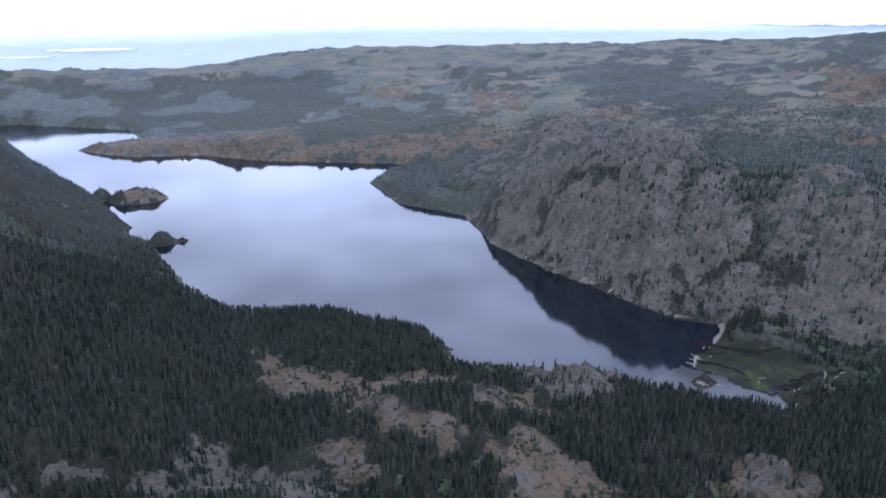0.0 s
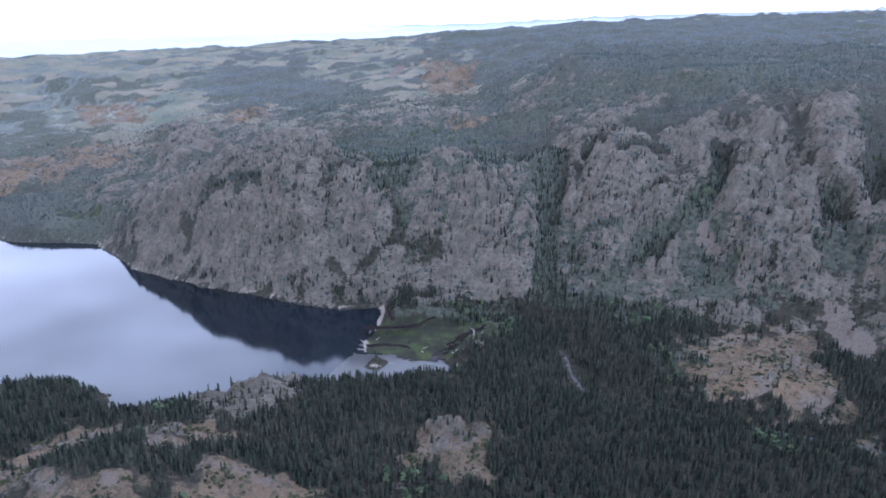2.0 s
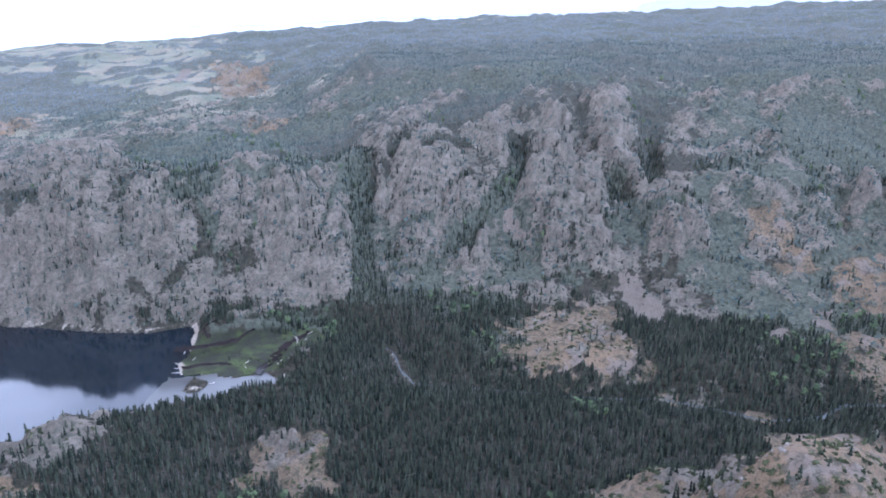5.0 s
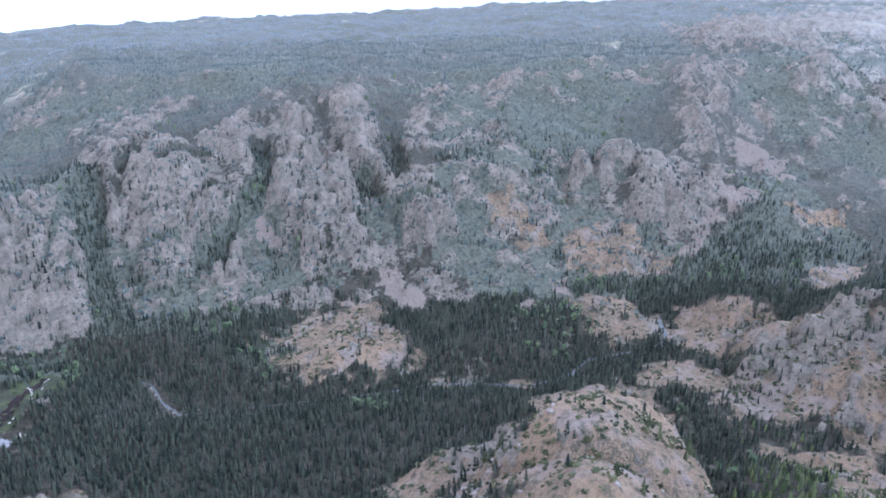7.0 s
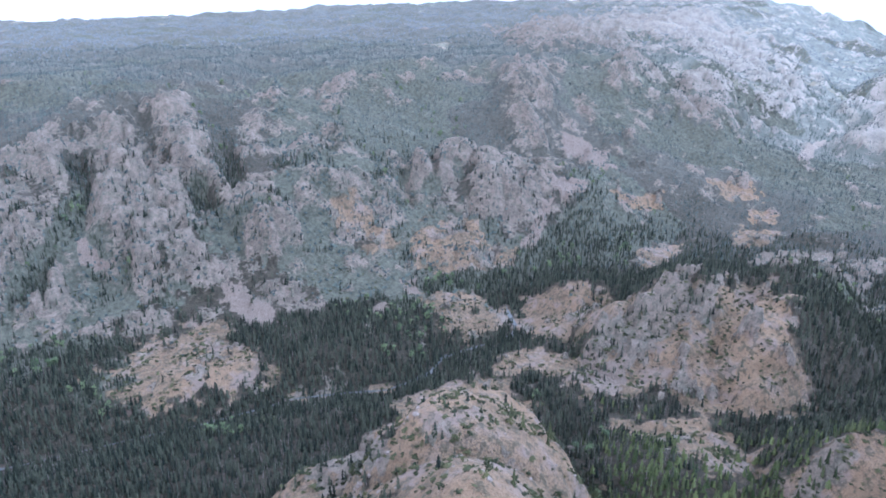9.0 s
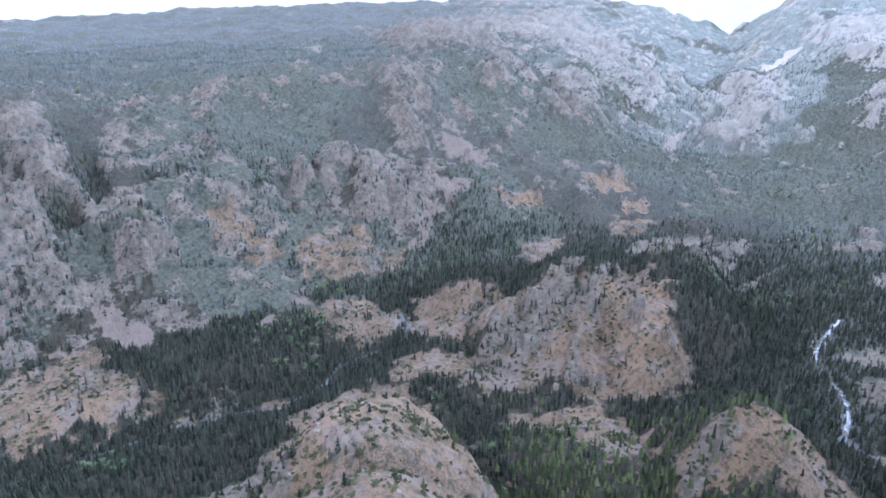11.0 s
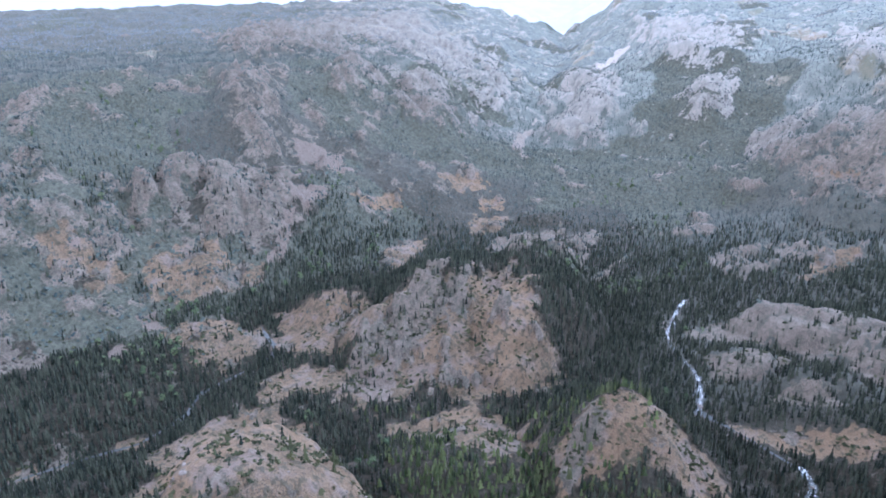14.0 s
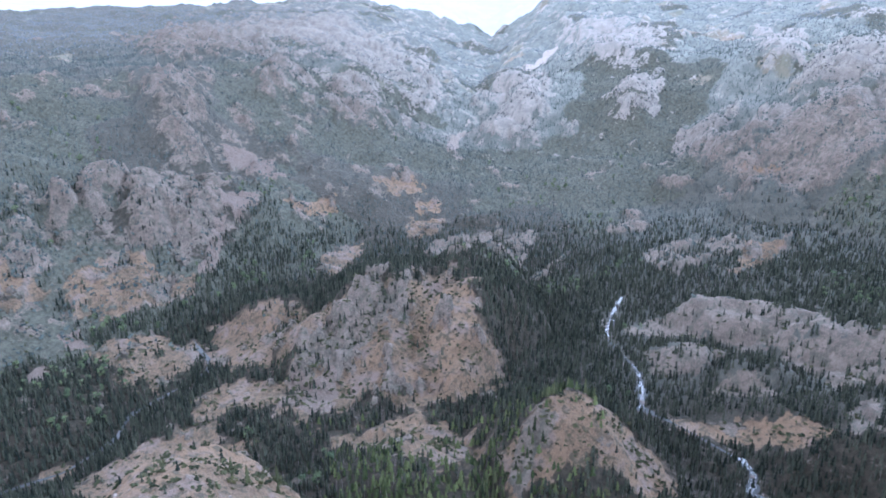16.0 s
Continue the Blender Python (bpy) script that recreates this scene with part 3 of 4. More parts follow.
# valley hill and what lies round it
area("grass", (550, 10), (525, -38), (487, -75), (477, -99), (480, -159), (432, -160), (414, -150), (393, -147), (379, -118), (386, -69), (392, -28), (431, -26), (452, -27), (505, 9))
area("grass", (828, -201), (822, -256), (797, -252), (778, -221), (803, -204))
area("grass", (773, -233), (773, -261), (752, -257), (747, -228))
area("grass", (728, -212), (733, -250), (697, -236), (687, -201))
area("grass", (739, -82), (765, -137), (753, -138), (730, -93))
area("rock", (449, -34), (474, -78), (470, -100), (453, -107), (433, -93), (430, -69), (423, -45), (431, -28))
area("grass", (471, -104), (479, -159), (459, -155), (432, -160), (416, -154), (415, -134), (407, -124), (400, -149), (394, -149), (380, -122), (389, -88), (386, -69), (395, -54), (416, -70), (427, -80), (433, -101), (453, -107))
area("scree", (431, -27), (421, -48), (393, -46), (389, -31), (414, -25))
area("grass", (557, 14), (540, -13), (525, -51), (488, -75), (459, -68), (466, -45), (511, -14), (536, 11))
area("grass", (539, 88), (547, 63), (542, 28), (517, 27), (497, 58), (487, 68), (506, 78))
area("grass", (442, 33), (449, 12), (438, -21), (414, -17), (417, 8), (416, 29))
area("grass", (362, -40), (365, -64), (373, -91), (338, -106), (318, -101), (292, -81), (303, -70), (320, -58), (352, -44))
area("forest", (818, 215), (882, 54), (837, 43), (794, 55), (758, 110), (709, 172), (732, 205))
area("forest", (670, -5), (705, -65), (708, -100), (534, -57), (555, -5), (585, 21), (628, 4))
area("rock", (1537, 37), (1866, -227), (1189, -140), (1111, -11))
area("rock", (1066, -205), (1115, -289), (982, -268), (1000, -316), (934, -222), (969, -191))
area("rock", (1070, -122), (1131, -220), (1066, -197), (978, -108))
area("rock", (980, 38), (1008, -29), (884, -19), (868, 34))
area("rock", (1660, -111), (1947, -405), (1718, -491), (1131, -409), (1079, -352), (1232, -303), (1457, -248))
# granite domes and the right-hand mountain
area("rock", (409, -265), (416, -299), (403, -308), (379, -332), (355, -359), (348, -392), (322, -342), (327, -326), (335, -321), (361, -312), (386, -290))
area("rock", (385, -252), (360, -268), (349, -296), (338, -277), (327, -259), (354, -247), (366, -251))
area("rock", (313, -259), (316, -269), (309, -284), (296, -298), (284, -301), (294, -274))
area("rock", (317, -319), (321, -333), (309, -355), (291, -363), (263, -332), (272, -315), (303, -319))
area("rock", (260, -300), (259, -327), (232, -292), (242, -283))
area("grass", (304, -224), (290, -251), (265, -278), (247, -273), (278, -241), (296, -221))
area("rock", (550, -385), (544, -440), (504, -450), (485, -427), (489, -375), (514, -358))
area("grass", (455, -406), (496, -463), (484, -495), (470, -484), (450, -431))
area("rock", (615, -378), (658, -452), (604, -433), (600, -395))
area("rock", (666, -601), (694, -660), (653, -705), (581, -718), (480, -598), (526, -591), (590, -601), (631, -586))
area("rock", (770, -600), (751, -662), (646, -569), (722, -570))
area("grass", (633, -559), (585, -597), (579, -585), (626, -561))
area("rock", (746, -783), (753, -928), (589, -727), (683, -710))
area("rock", (1511, -874), (1372, -929), (1086, -822), (972, -681), (1047, -657))
area("rock", (909, -588), (912, -668), (832, -610), (846, -564))
area("rock", (1058, -997), (905, -940), (748, -785), (785, -754))
area("rock", (1177, -505), (1185, -542), (1084, -574), (982, -522), (917, -454), (947, -416), (1065, -453))
area("scree", (1201, -594), (1421, -786), (1347, -756), (1166, -592))
area("scree", (966, -353), (1047, -425), (971, -377), (898, -327))
area("rock", (651, -199), (670, -263), (678, -293), (662, -285), (491, -167), (626, -201))
area("rock", (484, -187), (650, -292), (657, -326), (615, -299), (496, -212))
area("rock", (516, -223), (562, -306), (541, -293), (517, -234))
area("rock", (634, -542), (565, -532), (560, -521), (621, -535))
area("rock", (694, -509), (650, -532), (645, -525), (679, -502))
area("forest", (1104, -629), (1025, -644), (889, -575), (849, -532), (918, -519))
area("forest", (477, -165), (531, -287), (492, -313), (410, -241), (376, -236), (393, -203), (408, -168), (416, -155), (450, -180))
area("grass", (261, 124), (264, 109), (272, 90), (238, 70), (369, 83), (399, 58), (401, 23), (374, 10), (261, 5), (243, -3), (242, -6))
area("rock", (267, 110), (286, 90), (237, 70), (229, 71), (247, 94))
area("grass", (271, -95), (286, -106), (285, -112), (286, -123), (287, -136), (286, -143), (272, -144), (271, -159), (266, -169), (256, -175), (241, -171))
area("grass", (240, 75), (366, 80), (391, 50), (398, 30), (387, 17), (282, 10), (241, 3), (243, -5))
area("grass", (262, 135), (266, 108), (241, 76), (361, 86), (386, 74), (403, 28), (384, 14), (287, 7), (245, -2), (188, 46))
area("rock", (273, -97), (285, -112), (285, -122), (280, -127), (276, -115), (265, -101))
area("grass", (403, 169), (407, 157), (394, 151), (391, 163))
area("marsh", (376, 191), (367, 163), (352, 158), (368, 185))
area("grass", (416, 113), (419, 98), (405, 100), (405, 109))
area("rock", (399, 164), (414, 161), (402, 155), (393, 158))
area("rock", (271, 110), (288, 91), (273, 89), (267, 106))
area("grass", (-359, 943), (-327, 954), (-288, 942), (-317, 918))
area("forest", (295, 448), (326, 452), (356, 428), (340, 402), (330, 427), (309, 436))
area("grass", (150, 5), (190, 62), (235, 74), (272, 62), (284, 36), (268, 8), (222, -8), (160, -15))

GRANITE = [23]           # hills of the list above that are bare rock
TRACK = [(340, 349), (328, 331), (318, 316), (312, 304)]
BEACH = [(269, 499), (257, 480), (246, 470), (232, 465), (227, 453), (219, 437)]
STREAM_Z = [0.3, 1, 1.5, 2, 2.3, 2.5, 3.5, 4.5, 5, 6, 7, 8, 10.5, 11.2, 13]
RAPIDS_Z = [25.5, 25, 24, 23.5, 23, 22, 21.5, 20, 18, 16, 13, 10]


def near_hill(x, y, which, reach=1.0):
    out = np.zeros_like(x)
    for k in which:
        az, r, top, wide, deep, turn, power = HILLS[k]
        cx, cy = polar(az, r)
        a = np.radians(az + turn)
        dx, dy = x - cx, y - cy
        d = np.hypot((dx * np.cos(a) - dy * np.sin(a)) / wide, (dx * np.sin(a) + dy * np.cos(a)) / deep) / reach
        out = np.maximum(out, np.clip(1.35 - d, 0, 1))
    return out


def patch_cover(x, y, kind, rough, edge=0.55, soft=0.22, grow=0.07):
    """How far the areas of one kind cover the plan, 0 to 1, with ragged rims."""
    out = np.zeros_like(x)
    ragged = edge * (0.9 * fbm(x, y, 11, 3, 0.6, seed=14) + 0.8 * fbm(x, y, 42, 3, 0.6, seed=15)) + 0.25 * rough
    for corners in AREAS.get(kind, ()):
        p = np.array(corners, float)
        q = np.roll(p, -1, 0)
        half = abs(np.sum(p[:, 0] * q[:, 1] - p[:, 1] * q[:, 0])) / np.sum(np.hypot(*(q - p).T))
        (x0, y0), (x1, y1) = p.min(0) - 1.2 * half, p.max(0) + 1.2 * half
        here = (x > x0) & (x < x1) & (y > y0) & (y < y1)
        if not here.any():
            continue
        u, v = x[here], y[here]
        d = np.where(inside(u, v, list(corners)), -1, 1) * line_distance(u, v, list(corners) + [corners[0]])[0] / half
        out[here] = np.maximum(out[here], 1 - ramp(d + ragged[here] - grow, -soft, soft))
    return out


def ground(x, y, az, r):
    """Height of the ground, and its cover: rock, grass, shrub, marsh, sand, forest (0 to 1)."""
    wx, wy = fbm(x, y, 180, 3, seed=3), fbm(x, y, 180, 3, seed=5)
    z = wall(az + 2.2 * wx, r * (1 + 0.035 * wy))
    z = hills(x, y, z)
    shore = np.where(inside(x, y, SHORE), -1, 1) * line_distance(x, y, SHORE + SHORE[:1])[0]
    shore = shore + 6 * fbm(x, y, 40, 4, seed=9)
    for caz, cr, rad in ((-18.9, 998, 37), (-21.2, 1016, 17), (-17.5, 795, 17), (-16.1, 793, 7), (27.6, 470, 8)):
        cx, cy = polar(caz, cr)
        shore = np.maximum(shore, rad - np.hypot(x - cx, (y - cy) * 1.35) * (1 + 0.25 * fbm(x, y, 30, 3, seed=4)))
    d1, s1 = line_distance(x, y, STREAM)
    d2, s2 = line_distance(x, y, RAPIDS)
    flat = ramp(np.minimum(d1, d2), 5, 70)
    high = ramp(z, 10, 60)
    rough = fbm(x, y, 70, 4, seed=2)
    fine = fbm(x, y, 16, 4, 0.55, seed=6)

    # granite: rounded blocks of three sizes, drawn out down the slope, with cracks between
    down, side = x * np.sin(1.05) + y * np.cos(1.05) + 30 * wx, x * np.cos(1.05) - y * np.sin(1.05) + 30 * wy
    f1, e1 = cells(down * 0.72, side * 1.1, 62)
    f2, e2 = cells(down * 0.85 + 11 * rough, side * 1.15 + 9 * rough, 23)
    f3, e3 = cells(x + 2 * fine, y - 2 * fine, 9)
    dome = 1 - np.clip(f1 / 0.8, 0, 1) ** 2
    crack = np.maximum((1 - ramp(e2, 0.02, 0.13)) * 0.8, (1 - ramp(e3, 0.03, 0.2)) * 0.45)
    # cover
    a = (az + 180) % 360 - 180
    foot, brow = np.interp(a, HEADS, FOOT_R), np.interp(a, HEADS, BROW_R)
    shoulder, crest = np.interp(a, HEADS, SHOULDER_R), np.interp(a, HEADS, CREST_R)
    on_wall = ramp(r, foot * 0.99, foot * 1.05) * (1 - ramp(r, shoulder * 0.95, shoulder * 1.06))
    craggy = np.interp(a, [-40, 5, 10, 30, 42, 75, 90, 100, 130, 160], [0.1, 0.12, 0.55, 0.52, 0.48, 0.40, 0.34, 0.24, 0.10, 0.1])
    mountain = ramp(a, 85, 100) * ramp(r, shoulder * 0.8, shoulder * 1.1) * np.interp(a, [95, 112, 125], [0.42, 0.36, 0.22])
    rock = np.maximum(on_wall * craggy * 1.15, mountain) + 0.45 * rough + 0.6 * fbm(x, y, 30, 4, 0.55, seed=61) * ramp(r, 300, 500)
    rock = np.maximum(ramp(rock, 0.1, 0.95), 0)
    rock = np.maximum(rock, ramp(near_hill(x, y, GRANITE, 1.35) + 0.6 * rough, 0.3, 0.7))
    grass = patch_cover(x, y, "grass", rough, grow=0.13)
    rock = np.maximum(rock * (1 - 0.8 * grass), patch_cover(x, y, "rock", rough))
    scree = patch_cover(x, y, "scree", rough)
    wood = patch_cover(x, y, "forest", rough * 0.35, 0.4)
    rock, grass = rock * (1 - wood), grass * (1 - wood)
    buttress = patch_cover(x, y, "rock", 0 * rough, 0.15, 0.7) - 0.45 * patch_cover(x, y, "forest", 0 * rough, 0.1, 0.7)      # rock stands proud, the wooded gullies lie deep
    outcrop = ramp(fbm(x, y, 26, 4, 0.62, seed=41), 0.20, 0.42) * grass * np.interp(r, [300, 380], [0.45, 1.0])      # ledges breaking through the turf
    rock, grass = np.maximum(rock, 0.9 * outcrop), grass * (1 - 0.9 * outcrop)
    shrub = ramp(r, 380, 520) * np.maximum(ramp(fbm(x, y, 210, 3, seed=12) + 0.4 * on_wall * (1 - rock), 0.12, 0.4), patch_cover(x, y, "shrub", rough)) * (1 - 0.7 * grass)
    delta = np.where(inside(x, y, DELTA), 1, -1) * line_distance(x, y, DELTA + DELTA[:1])[0] + 3 * fine
    meadow = patch_cover(x, y, "marsh", rough * 0.5) * ramp(shore, -2, 2)
    marsh = np.maximum(meadow, ramp(delta, -3, 2))

    # far sage slopes, which take the haze-lightened heath colour
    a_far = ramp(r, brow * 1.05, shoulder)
    hazed_sage = a_far * ramp(np.interp(a, [-40, 28, 46, 85, 100], [0.66, 0.60, 0.05, -0.05, 0.15]) + 0.9 * rough + 0.6 * fbm(x, y, 260, 3, seed=15), 0.35, 0.75) * (1 - 0.7 * wood)
    # pale grows with distance and lightens the ground colour in place of haze
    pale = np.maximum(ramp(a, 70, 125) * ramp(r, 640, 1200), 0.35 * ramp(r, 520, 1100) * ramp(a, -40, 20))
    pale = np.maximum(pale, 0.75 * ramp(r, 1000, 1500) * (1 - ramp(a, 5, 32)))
    # ground round the granite domes lightened too
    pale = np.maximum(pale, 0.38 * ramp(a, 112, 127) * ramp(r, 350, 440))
    rock = rock * (1 - 0.9 * hazed_sage * (1 - pale))
    # relief: swells, clefts and domes of the granite, small unevenness
    z = z + fbm(x, y, 120, 4, seed=1) * (2 + 15 * high * (1 - 0.5 * hazed_sage)) * flat
    size = np.interp(r, [150, 330, 420, 520, 700, 1500, 3000], [0.12, 0.2, 0.62, 0.75, 0.85, 0.9, 0.9]) * (0.4 + 0.6 * high) * flat
    size = size * (1 - 0.6 * ramp(a, 112, 122) * (1 - ramp(r, 560, 700)))
    ledge = fbm(x, y, 34, 3, 0.5, seed=17)
    z = z + 15 * buttress * on_wall * (0.3 + 0.7 * high) * ramp(r, foot * 1.03, foot * 1.12)
    z = z + rock * size * (21 * (dome - 0.4) + 7.5 * (1 - np.clip(f2 / 0.75, 0, 1) ** 2 - 0.4) * (1 + ledge) + 1.6 * (0.5 - f3) - 1.8 * crack)
    knobs = billow(x + 9 * wx, y + 9 * wy, 19, 3, 0.5, seed=8)
    calm = np.interp(r, [250, 350], [0.4, 1.0])
    z = z + (knobs - 0.4) * (3.0 * rock + 3.2 * grass + 0.8) * flat * calm
    z = z + outcrop * (0.5 + 2.2 * billow(x, y, 7, 2, 0.5, seed=3)) * flat * calm
    z = z + fine * (0.8 + 1.6 * rock) * flat
    # broken ledges across the bare rock
    tall = 5.5
    s = (z + 0.10 * x - 0.07 * y + 7 * rough) / tall
    z = z + tall * (ramp(s - np.floor(s), 0.30, 0.72) - (s - np.floor(s))) * rock * 0.75 * np.interp(r, [200, 330], [0.3, 1.0]) * flat
    # streams
    for d, s, level, half in ((d1, s1, STREAM_Z, 3), (d2, s2, RAPIDS_Z, 4)):
        n = len(level)
        bed = np.interp(s * (n - 1), np.arange(n), level)
        z = np.where(d < 60, (bed - 1.2) + (z - bed + 1.2) * ramp(d, half, 45), z)
    sand = ramp(4 - np.abs(shore - 1.0), 0.5, 3) * 0.42
    beach = line_distance(x, y, BEACH)[0]
    sand = np.maximum(sand, np.maximum(patch_cover(x, y, "sand", rough * 0.6), 1 - ramp(beach + 2 * fine, 1.5, 4)))
    gravel = line_distance(x, y, TRACK)[0]
    sand = np.maximum(sand, 0.42 * (1 - ramp(gravel + 2 * fine, 1.2, 3.6)))
    sand = np.where((delta > -4) & (beach > 5), 0, sand)
    level = ramp(delta, -3, 2)
    z = np.where(level > 0.05, z * (1 - level) + level * (0.35 + 0.25 * fine), z)
    shore = np.maximum(shore, np.where(delta > -1, delta * 1.5 + 2, -99))
    z = np.where(shore > 0, 0.3 + np.maximum(z, 0.3) * ramp(shore, -3, 16), -0.35 - np.clip(-shore * 0.12, 0, 7))
    cleft = (1 - ramp(e1 + 0.16 * rough, 0.03, 0.20)) * ramp(rock, 0.2, 0.6) * ramp(fbm(x, y, 95, 3, seed=51), -0.08, 0.22)
    rock = rock * (1 - 0.85 * cleft)
    forest = np.clip(1 - 1.05 * rock - 1.25 * grass - 0.75 * scree - 1.2 * marsh - 1.1 * sand - 0.8 * hazed_sage, 0, 1) * ramp(shore, 2, 8)
    forest = forest * (1 - 0.45 * on_wall * (1 - ramp(a, 100, 115))) * (1 - 0.65 * patch_cover(x, y, "shrub", rough))
    forest = np.maximum(forest, np.maximum(wood, 0.55 * cleft * (1 - grass)) * ramp(shore, 2, 8))
    return z, dict(rock=rock, grass=grass, shrub=shrub, marsh=marsh, sand=sand, scree=scree, hazed_sage=hazed_sage, pale=pale, crack=crack * rock, forest=forest, shore=shore, stream=np.minimum(np.minimum(d1 * 1.7, d2), 0.42 * gravel))


Z, COVER = ground(X, Y, AA, RR)


def height_at(x, y):
    """Height of the ground sheet at places of the plan, by its own rings."""
    az = (np.degrees(np.arctan2(x, y)) + 36) % 360 - 36
    i = np.interp(az, AZ, np.arange(len(AZ)))
    j = np.interp(np.hypot(x, y), R, np.arange(len(R)))
    i0, j0 = np.clip(i.astype(int), 0, len(AZ) - 2), np.clip(j.astype(int), 0, len(R) - 2)
    u, v = i - i0, j - j0
    return (Z[i0, j0] * (1 - u) + Z[i0 + 1, j0] * u) * (1 - v) + (Z[i0, j0 + 1] * (1 - u) + Z[i0 + 1, j0 + 1] * u) * v


# ---- meshes from arrays ----
def array_mesh(name, verts, faces, mat, smooth=False, layers=None):
    """One mesh from an (n, 3) array of corners and an (m, 3 or 4) array of faces."""
    me = bpy.data.meshes.new(name)
    nv, nf, k = len(verts), len(faces), faces.shape[1]
    me.vertices.add(nv)
    me.vertices.foreach_set("co", np.ascontiguousarray(verts, np.float32).ravel())
    me.loops.add(nf * k)
    me.loops.foreach_set("vertex_index", np.ascontiguousarray(faces, np.int32).ravel())
    me.polygons.add(nf)
    me.polygons.foreach_set("loop_start", np.arange(0, nf * k, k, dtype=np.int32))
    me.polygons.foreach_set("use_smooth", np.full(nf, smooth))
    for key, data in (layers or {}).items():
        if data.ndim == 1:
            at = me.attributes.new(key, "FLOAT", "POINT")
            at.data.foreach_set("value", np.ascontiguousarray(data, np.float32))
        else:
            at = me.attributes.new(key, "FLOAT_COLOR", "POINT")
            at.data.foreach_set("color", np.ascontiguousarray(np.concatenate([data, np.ones((nv, 1))], 1), np.float32).ravel())
    me.update(calc_edges=True)
    me.materials.append(mat)
    return me


BACK_FROM = int(np.searchsorted(R, 2620))


def sheet(name, j0, j1, mat, layers=True):
    na = len(AZ)
    w = j1 - j0
    verts = np.stack([X, Y, Z], -1)[:, j0:j1].reshape(-1, 3)
    i, j = np.meshgrid(np.arange(na), np.arange(w - 1), indexing="ij")
    i2 = (i + 1) % na
    faces = np.stack([i * w + j, i2 * w + j, i2 * w + j + 1, i * w + j + 1], -1).reshape(-1, 4)
    c = {k: v[:, j0:j1].ravel() for k, v in COVER.items()}
    lay = dict(cover_a=np.stack([c["rock"], c["grass"], c["shrub"]], -1), cover_b=np.stack([c["marsh"], c["sand"], c["scree"]], -1), cover_c=np.stack([c["hazed_sage"], c["pale"], c["crack"]], -1)) if layers else None
    if j0 == 0:  # close the middle
        n = len(verts)
        verts = np.concatenate([verts, [[0, 0, verts[0, 2]]]])
        if lay:
            lay = {k: np.concatenate([v, v[:1]]) for k, v in lay.items()}
        k = np.arange(na)
        faces = np.concatenate([faces, np.stack([np.full(na, n), np.full(na, n), ((k + 1) % na) * w, k * w], -1)])
        tri = faces[-na:, 1:]
        faces = faces[:-na]
        verts_faces = [tuple(q) for q in tri]
    me = array_mesh(name, verts, faces, mat, True, lay)
    if j0 == 0:
        bm = bmesh.new()
        bm.from_mesh(me)
        bm.verts.ensure_lookup_table()
        for q in verts_faces:
            bm.faces.new([bm.verts[v] for v in q]).smooth = True
        bm.to_mesh(me)
        bm.free()
    return new(name, me)


def build_ground():
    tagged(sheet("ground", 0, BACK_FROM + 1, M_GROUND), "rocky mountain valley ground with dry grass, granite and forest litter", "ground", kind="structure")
    tagged(sheet("backdrop", BACK_FROM, len(R), M_BACK, False), "far steppe and ranges, haze painted as glow", "distance", kind="structure")


def grown(pts, by):
    """A closed outline moved outwards by a few metres."""
    p = np.array(pts, float)
    t = np.roll(p, -1, 0) - np.roll(p, 1, 0)
    nrm = np.stack([t[:, 1], -t[:, 0]], -1) / np.linalg.norm(t, axis=1, keepdims=True)
    area = np.sum(p[:, 0] * np.roll(p[:, 1], -1) - p[:, 1] * np.roll(p[:, 0], -1))
    return p + nrm * by * np.sign(area)


def build_lake():
    bm = bmesh.new()
    ring = [bm.verts.new((x, y, 0.0)) for x, y in grown(SHORE, 9)]
    bm.faces.new(ring)
    bmesh.ops.triangulate(bm, faces=bm.faces[:])
    bmesh.ops.recalc_face_normals(bm, faces=bm.faces[:])
    if sum(f.normal.z for f in bm.faces) < 0:
        bmesh.ops.reverse_faces(bm, faces=bm.faces[:])
    me = bpy.data.meshes.new("water")
    bm.to_mesh(me)
    bm.free()
    me.materials.append(M_LAKE)
    return tagged(new("water", me), "calm mountain lake reflecting an overcast sky", "lake", kind="structure")


def ribbon(name, pts, levels, half, mat, lift, wobble=1.5):
    p = np.array(pts, float)
    s = np.linspace(0, len(p) - 1, len(p) * 14)
    x, y, z = (np.interp(s, np.arange(len(p)), v) for v in (p[:, 0], p[:, 1], np.array(levels, float)))
    x, y = x + wobble * np.sin(s * 3.1), y + wobble * np.cos(s * 2.3)
    t = np.stack([np.gradient(x), np.gradient(y)], -1)
    t /= np.linalg.norm(t, axis=1, keepdims=True)
    w = np.interp(s, np.arange(len(p)), half) * (1 + 0.35 * np.sin(s * 5.3) + 0.2 * np.sin(s * 11.7)) * np.clip(np.minimum(s * 2.5, (len(p) - 1 - s) * 2.5), 0.05, 1)
    left = np.stack([x - t[:, 1] * w, y + t[:, 0] * w, z + lift], -1)
    right = np.stack([x + t[:, 1] * w, y - t[:, 0] * w, z + lift], -1)
    verts = np.stack([left, right], 1).reshape(-1, 3)
    k = np.arange(len(s) - 1) * 2
    return new(name, array_mesh(name, verts, np.stack([k, k + 1, k + 3, k + 2], -1), mat, True))


build_ground()
build_lake()
tagged(ribbon("stream", STREAM, STREAM_Z, STREAM_HALF, M_STREAM, -0.7, 1.2), "shallow stream winding through the conifer forest", "stream", kind="structure")
tagged(ribbon("rapids", RAPIDS, RAPIDS_Z, RAPIDS_HALF, M_STREAM, -0.6), "fast mountain stream between wooded banks", "stream", kind="structure")


